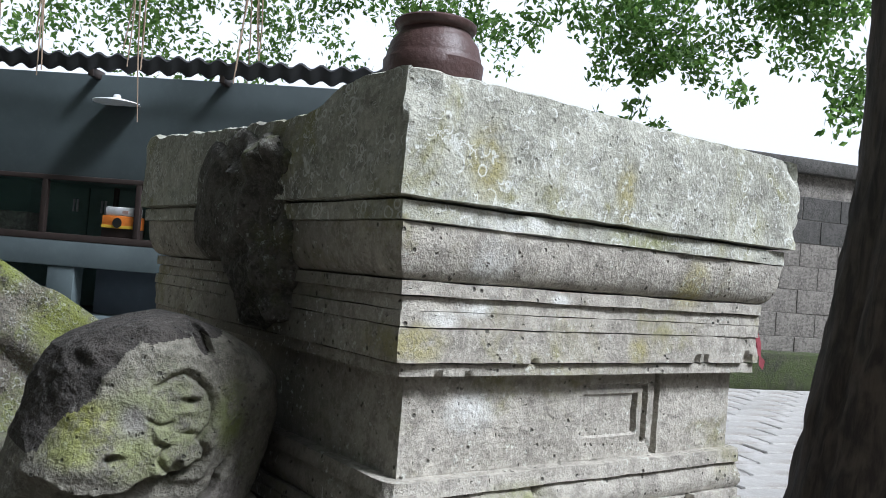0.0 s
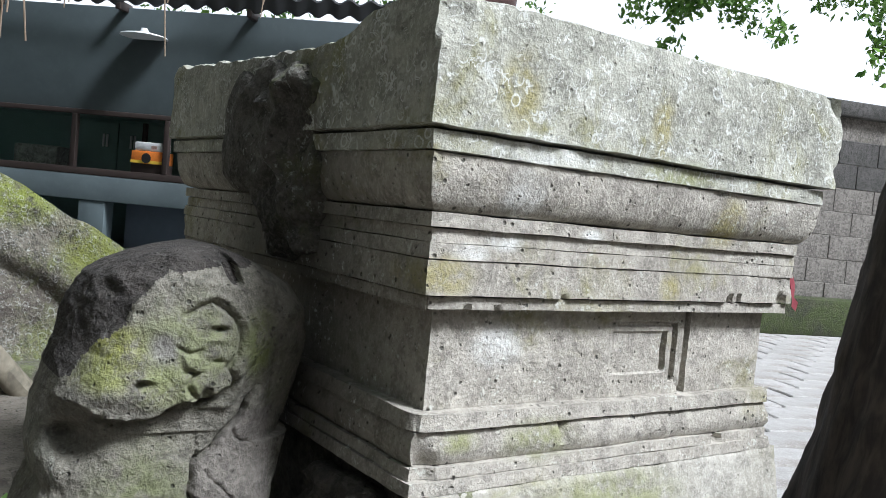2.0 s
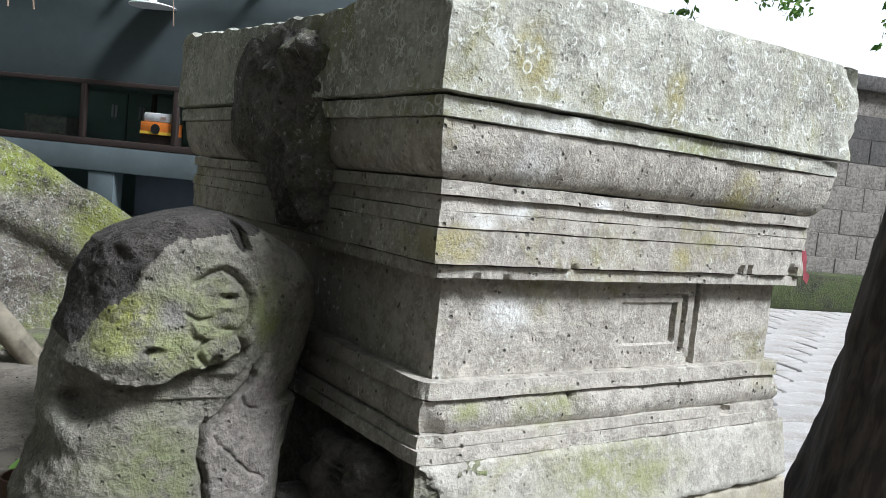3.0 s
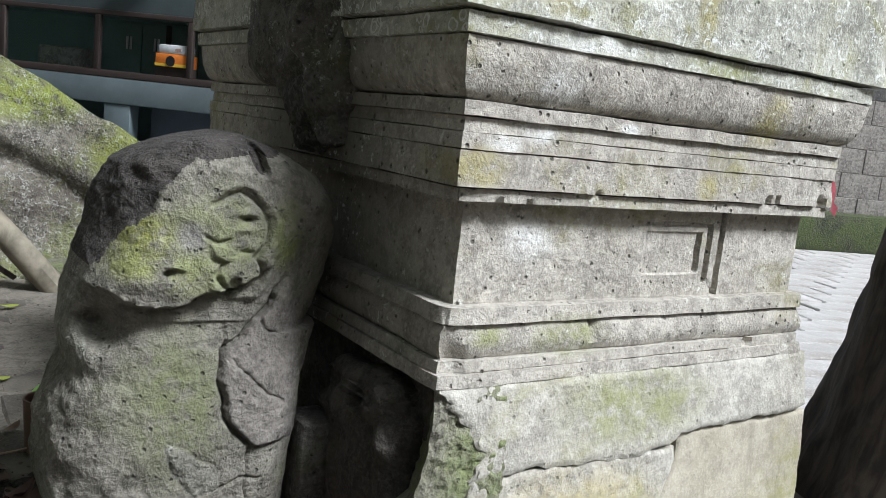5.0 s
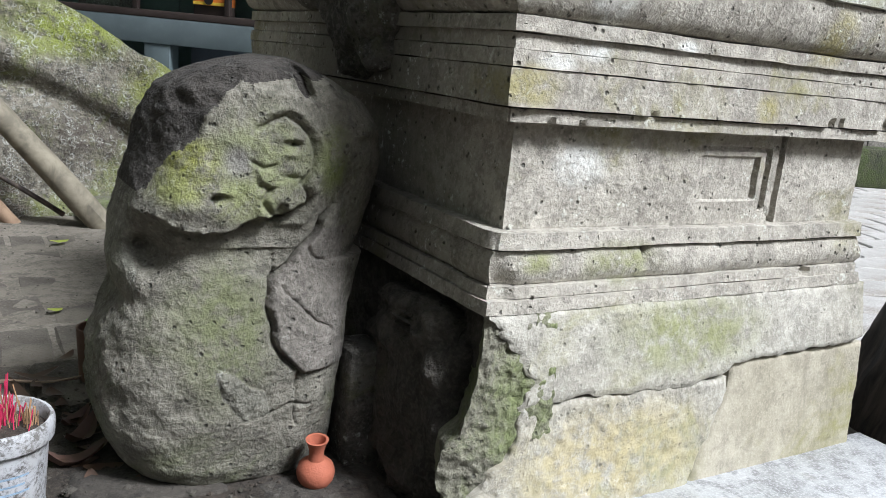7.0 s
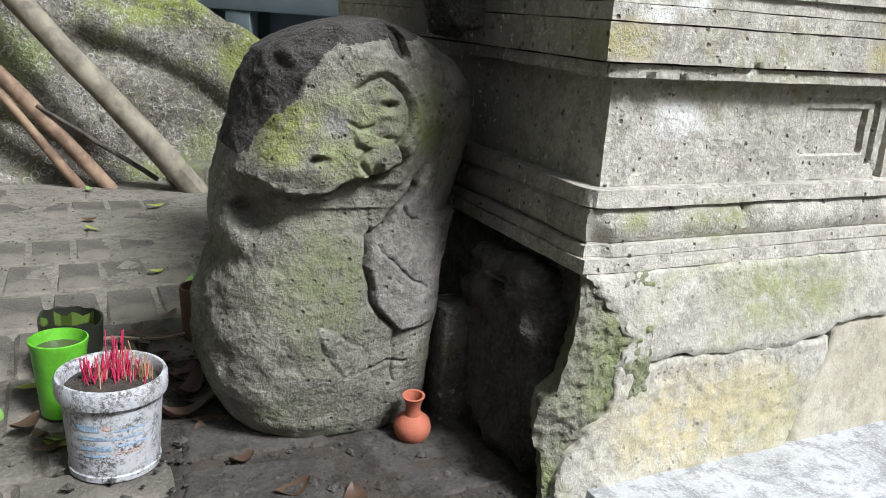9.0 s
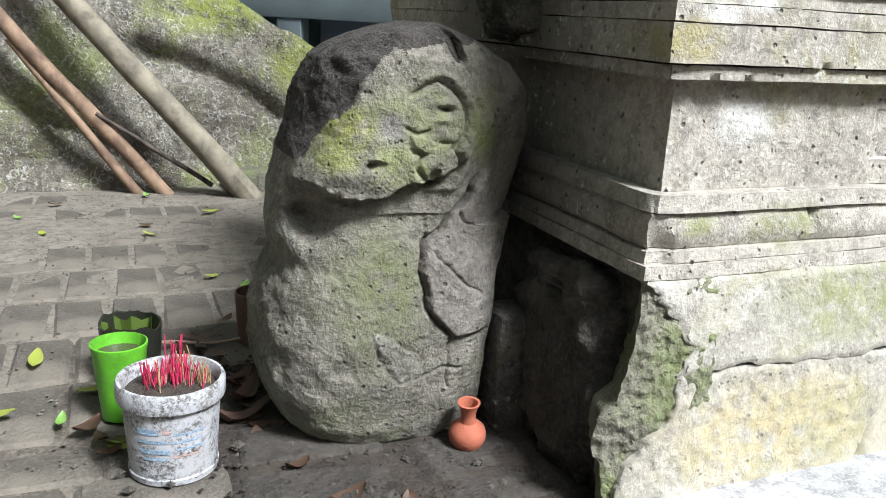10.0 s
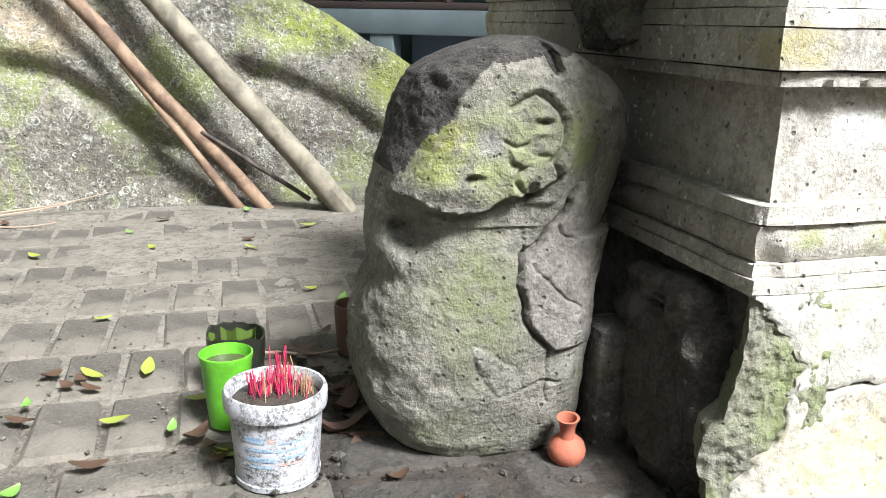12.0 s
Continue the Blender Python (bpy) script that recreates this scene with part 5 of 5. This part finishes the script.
def crumbs(name, label, mat, count, box, size, seed):
    """Loose grit: many small stones in one mesh."""
    r = random.Random(seed)
    verts, faces = [], []
    for _ in range(count):
        x, y = r.uniform(box[0], box[1]), r.uniform(box[2], box[3])
        s = size * r.uniform(0.4, 1.3) ** 2
        b = len(verts)
        pts = [(1, 0, 0), (-1, 0, 0), (0, 1, 0), (0, -1, 0), (0, 0, 1), (0, 0, -1)]
        verts += [(x + s * p[0] * r.uniform(0.6, 1.2), y + s * p[1] * r.uniform(0.6, 1.2), box[4] + s * p[2] * 0.6) for p in pts]
        faces += [(b + i, b + j, b + k) for i, j, k in ((0, 2, 4), (2, 1, 4), (1, 3, 4), (3, 0, 4), (2, 0, 5), (1, 2, 5), (3, 1, 5), (0, 3, 5))]
    return tagged(mesh_ob(name, verts, faces, mat, smooth=False), label, "gravel", kind="stuff")


crumbs("grit", "loose pale grit scattered over the paving", M_PAVER, 1500, (-1.5, -0.1, 0.25, 2.2, 0.001), 0.003, 2)
crumbs("soil_crumbs", "dark crumbs of soil and bark litter", M_SOIL, 900, (-0.56, 0.02, 0.0, 0.62, 0.008), 0.005, 4)

# a few twigs and the pink scrap
for k, (a, b) in enumerate((((-1.35, 2.08, 0.01), (-0.98, 2.13, 0.06)), ((-1.35, 2.02, 0.01), (-1.02, 2.14, 0.05)), ((-0.57, 0.70, 0.012), (-0.42, 0.69, 0.012)), ((-1.35, 1.93, 0.006), (-1.12, 1.95, 0.006)))):
    v, f = tube([Vector(a).lerp(Vector(b), i / 6) + Vector((0, 0.006 * math.sin(i), 0.004 * math.cos(i))) for i in range(7)], [0.004 - 0.0004 * i for i in range(7)], 6)
    tagged(mesh_ob("twig", v, f, M_ROOT), "thin dry twig lying on the ground", "twig", "twigs on the ground")


def ribbon():
    bm = bmesh.new()
    for off in (0.0, 0.03):
        p = []
        for i in range(8):
            x, y, z = 0.815 + 0.012 * i + off * 0.4, 0.03 + 0.004 * math.sin(i * 2 + off * 50), 0.685 - 0.010 * i + 0.006 * math.sin(i * 1.7) - off
            p.append((bm.verts.new((x, y, z)), bm.verts.new((x + 0.006, y, z + 0.018))))
        for (a, b), (c, d) in zip(p, p[1:]):
            bm.faces.new((a, c, d, b))
    ob = part("ribbon", bm, M_RIBBON)
    return tagged(ob, "faded pink ribbon scrap tied beside the tomb", "ribbon")


ribbon()


# ---- pieces of floors and walls ----
def piece_mesh(name, sx, sy, sz, bevel, seed, mat):
    bm = box_bm(-sx / 2, sx / 2, -sy / 2, sy / 2, -sz, 0.0)
    bmesh.ops.bevel(bm, geom=[e for e in bm.edges if all(v.co.z > -sz / 2 for v in e.verts) or abs(e.verts[0].co.z - e.verts[1].co.z) > sz / 2], offset=bevel, segments=1, affect="EDGES")
    for v in bm.verts:
        v.co += Vector((noise.noise(v.co * 30 + Vector((seed, 0, 0))), noise.noise(v.co * 30 + Vector((0, seed, 0))), 0.3 * noise.noise(v.co * 25 + Vector((0, 0, seed))))) * bevel * 0.5
    me = bpy.data.meshes.new(name)
    bm.to_mesh(me)
    bm.free()
    me.materials.append(mat)
    return me


def lay(name, parent, me, m):
    ob = new(name, me)
    ob.parent = parent
    ob.matrix_parent_inverse = parent_inverse(parent)
    ob.matrix_basis = m
    return ob


def paving():
    r = random.Random(12)
    bed = tagged(part("pavement", box_bm(-1.7, -0.04, -0.6, 2.18, -0.06, -0.010), M_BED), "old dusty concrete block paving with dirt in the joints", "pavement", kind="structure")
    along = [piece_mesh("paver", 0.104 + 0.003 * (k % 3 - 1), 0.209 - 0.004 * (k % 2), 0.05, 0.010, k * 3.7, M_PAVER) for k in range(6)]
    across = [piece_mesh("paver", 0.209, 0.101, 0.05, 0.010, k * 2.9 + 5, M_PAVER) for k in range(5)]
    y = 0.375
    while y > 0.0:
        x = -1.60 + r.uniform(0, 0.1)
        while x < -0.45:
            lay("paver", bed, r.choice(across), pose(x + 0.107, y - 0.055, r.uniform(-0.004, 0.001), r.gauss(0, 0.8), r.gauss(0, 0.8), r.gauss(0, 0.8)))
            x += 0.217
        y -= 0.110
    y = 0.50
    row = 0
    while y < 2.1:
        x = -1.5925 + (0.0, 0.035, 0.01, 0.05)[row % 4]
        while x < (-0.36 if y < 0.75 else -0.02):
            near = max(0.0, 1 - (y - 0.4) / 0.8)
            if not (-0.60 < x < -0.3 and y < 0.8 and r.random() < 0.35):
                lay("paver", bed, r.choice(along), pose(x, y, -0.0005 - 0.0025 * r.random() - 0.003 * near * r.random(), r.gauss(0, 0.9), r.gauss(0, 0.9), r.gauss(0, 1.6)))
            x += 0.105 + 0.010 * near
        y += 0.2165
        row += 1
    return bed


def plaza():
    r = random.Random(3)
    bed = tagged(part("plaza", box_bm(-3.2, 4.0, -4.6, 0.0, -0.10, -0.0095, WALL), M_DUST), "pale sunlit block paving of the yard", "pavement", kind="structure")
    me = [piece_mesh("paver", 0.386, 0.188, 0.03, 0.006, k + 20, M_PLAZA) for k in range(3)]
    j = 0
    y = -0.33
    while y > -4.4:
        x = -4.6 + (0.2 if j % 2 else 0.0)
        while x < 1.6:
            w = WALL @ Vector((x, y, 0))
            clear = w.x > 0.95 and w.y > -0.5 and not (w.y > 2.1 and w.x < 1.2)
            if clear and math.hypot(w.x - 1.26, w.y + 0.17) > 0.55:
                lay("paver", bed, r.choice(me), WALL @ pose(x, y, 0.002 + r.uniform(-0.002, 0.002), r.gauss(0, 0.3), r.gauss(0, 0.3), r.gauss(0, 0.4)))
            x += 0.402
        y -= 0.204
        j += 1


def blocks():
    r = random.Random(5)
    me = [piece_mesh("block", 0.395, 0.06, 0.194, 0.005, k + 40, M_BLOCK) for k in range(3)]
    # The same blocks in a darker colour, painting the shade on the upper courses.
    darkened = [piece_mesh("block", 0.395, 0.06, 0.194, 0.005, k + 60, M_COPING) for k in range(3)]
    z, j = 0.42, 0
    while z < 1.8:
        x = -1.9 + (0.2 if j % 2 else 0.0)
        while x < 3.4:
            lay("block", bwall, r.choice(darkened if z > 1.36 else me), WALL @ pose(x, 0.044 + r.uniform(-0.002, 0.003), z, 0, 0, r.gauss(0, 0.15)))
            x += 0.40
        z += 0.199
        j += 1


def dust():
    n = 60
    verts = []
    for j in range(n + 1):
        for i in range(n + 1):
            x, y = -1.65 + 1.6 * i / n, 0.45 + 1.72 * j / n
            far = min(1.0, max(0.0, (y - 0.52) / 0.8))
            verts.append((x, y, -0.015 + 0.0142 * far + 0.0065 * fbm((x, y, 0), 4, 4)))
    w = n + 1
    faces = [(j * w + i, j * w + i + 1, j * w + i + 1 + w, j * w + i + w) for j in range(n) for i in range(n)]
    return tagged(mesh_ob("dust", verts, faces, M_DUST), "pale dry dust drifted over the paving", "dust", kind="stuff")


dust()
paving()
plaza()
blocks()


# ---- bright hazy sky far behind the trees ----
def sky_backdrop():
    k = Mat("hazy_sky_glow", 1.0)
    e = k.t.nodes.new("ShaderNodeEmission")
    e.inputs["Color"].default_value = (0.97, 0.98, 1.0, 1)
    e.inputs["Strength"].default_value = 0.62
    k.link(e.outputs[0], k.t.nodes["Material Output"].inputs["Surface"])
    verts, faces = [], []
    for j in range(7):
        for i in range(25):
            a = radians(-25 + 150 * i / 24)
            verts.append((90 * math.cos(a), 90 * math.sin(a), -2 + 9.5 * j))
    faces = [(j * 25 + i, j * 25 + i + 1, j * 25 + i + 26, j * 25 + i + 25) for j in range(6) for i in range(24)]
    return tagged(mesh_ob("backdrop", verts, faces, k.m), "bright white hazy sky in the distance", "sky", kind="structure")


sky_backdrop()
# Rear wall outside the view, added to cut ambient light from behind.
rear = part("wall_rear_blocker", box_bm(-3.4, 6.0, -4.4, -4.2, -0.03, 2.4, bevel=0.01), M_WING)
tagged(rear, "plain unseen plastered wall blocking light from behind", "wall", kind="structure")

scatter("dead_leaf", "crumpled dark leaf among the litter", M_DEAD, [(-0.50, 0.55), (-0.53, 0.58), (-0.47, 0.58), (-0.55, 0.48), (-0.44, 0.40), (-0.43, 0.46), (-0.70, 0.40), (-0.68, 0.36), (-0.42, 0.20),
        (-0.37, 0.10), (-0.30, 0.05)], 0.045, 0.028, 0.010, 21)
crumbs("bark_chips", "scattered dark bark chips and small stones", M_CORE, 130, (-0.66, -0.1, 0.05, 0.62, 0.010), 0.009, 8)
crumbs("pebbles", "small pale pebbles in the joints", M_PAVER, 90, (-1.2, -0.45, 0.25, 0.9, 0.0), 0.0045, 9)
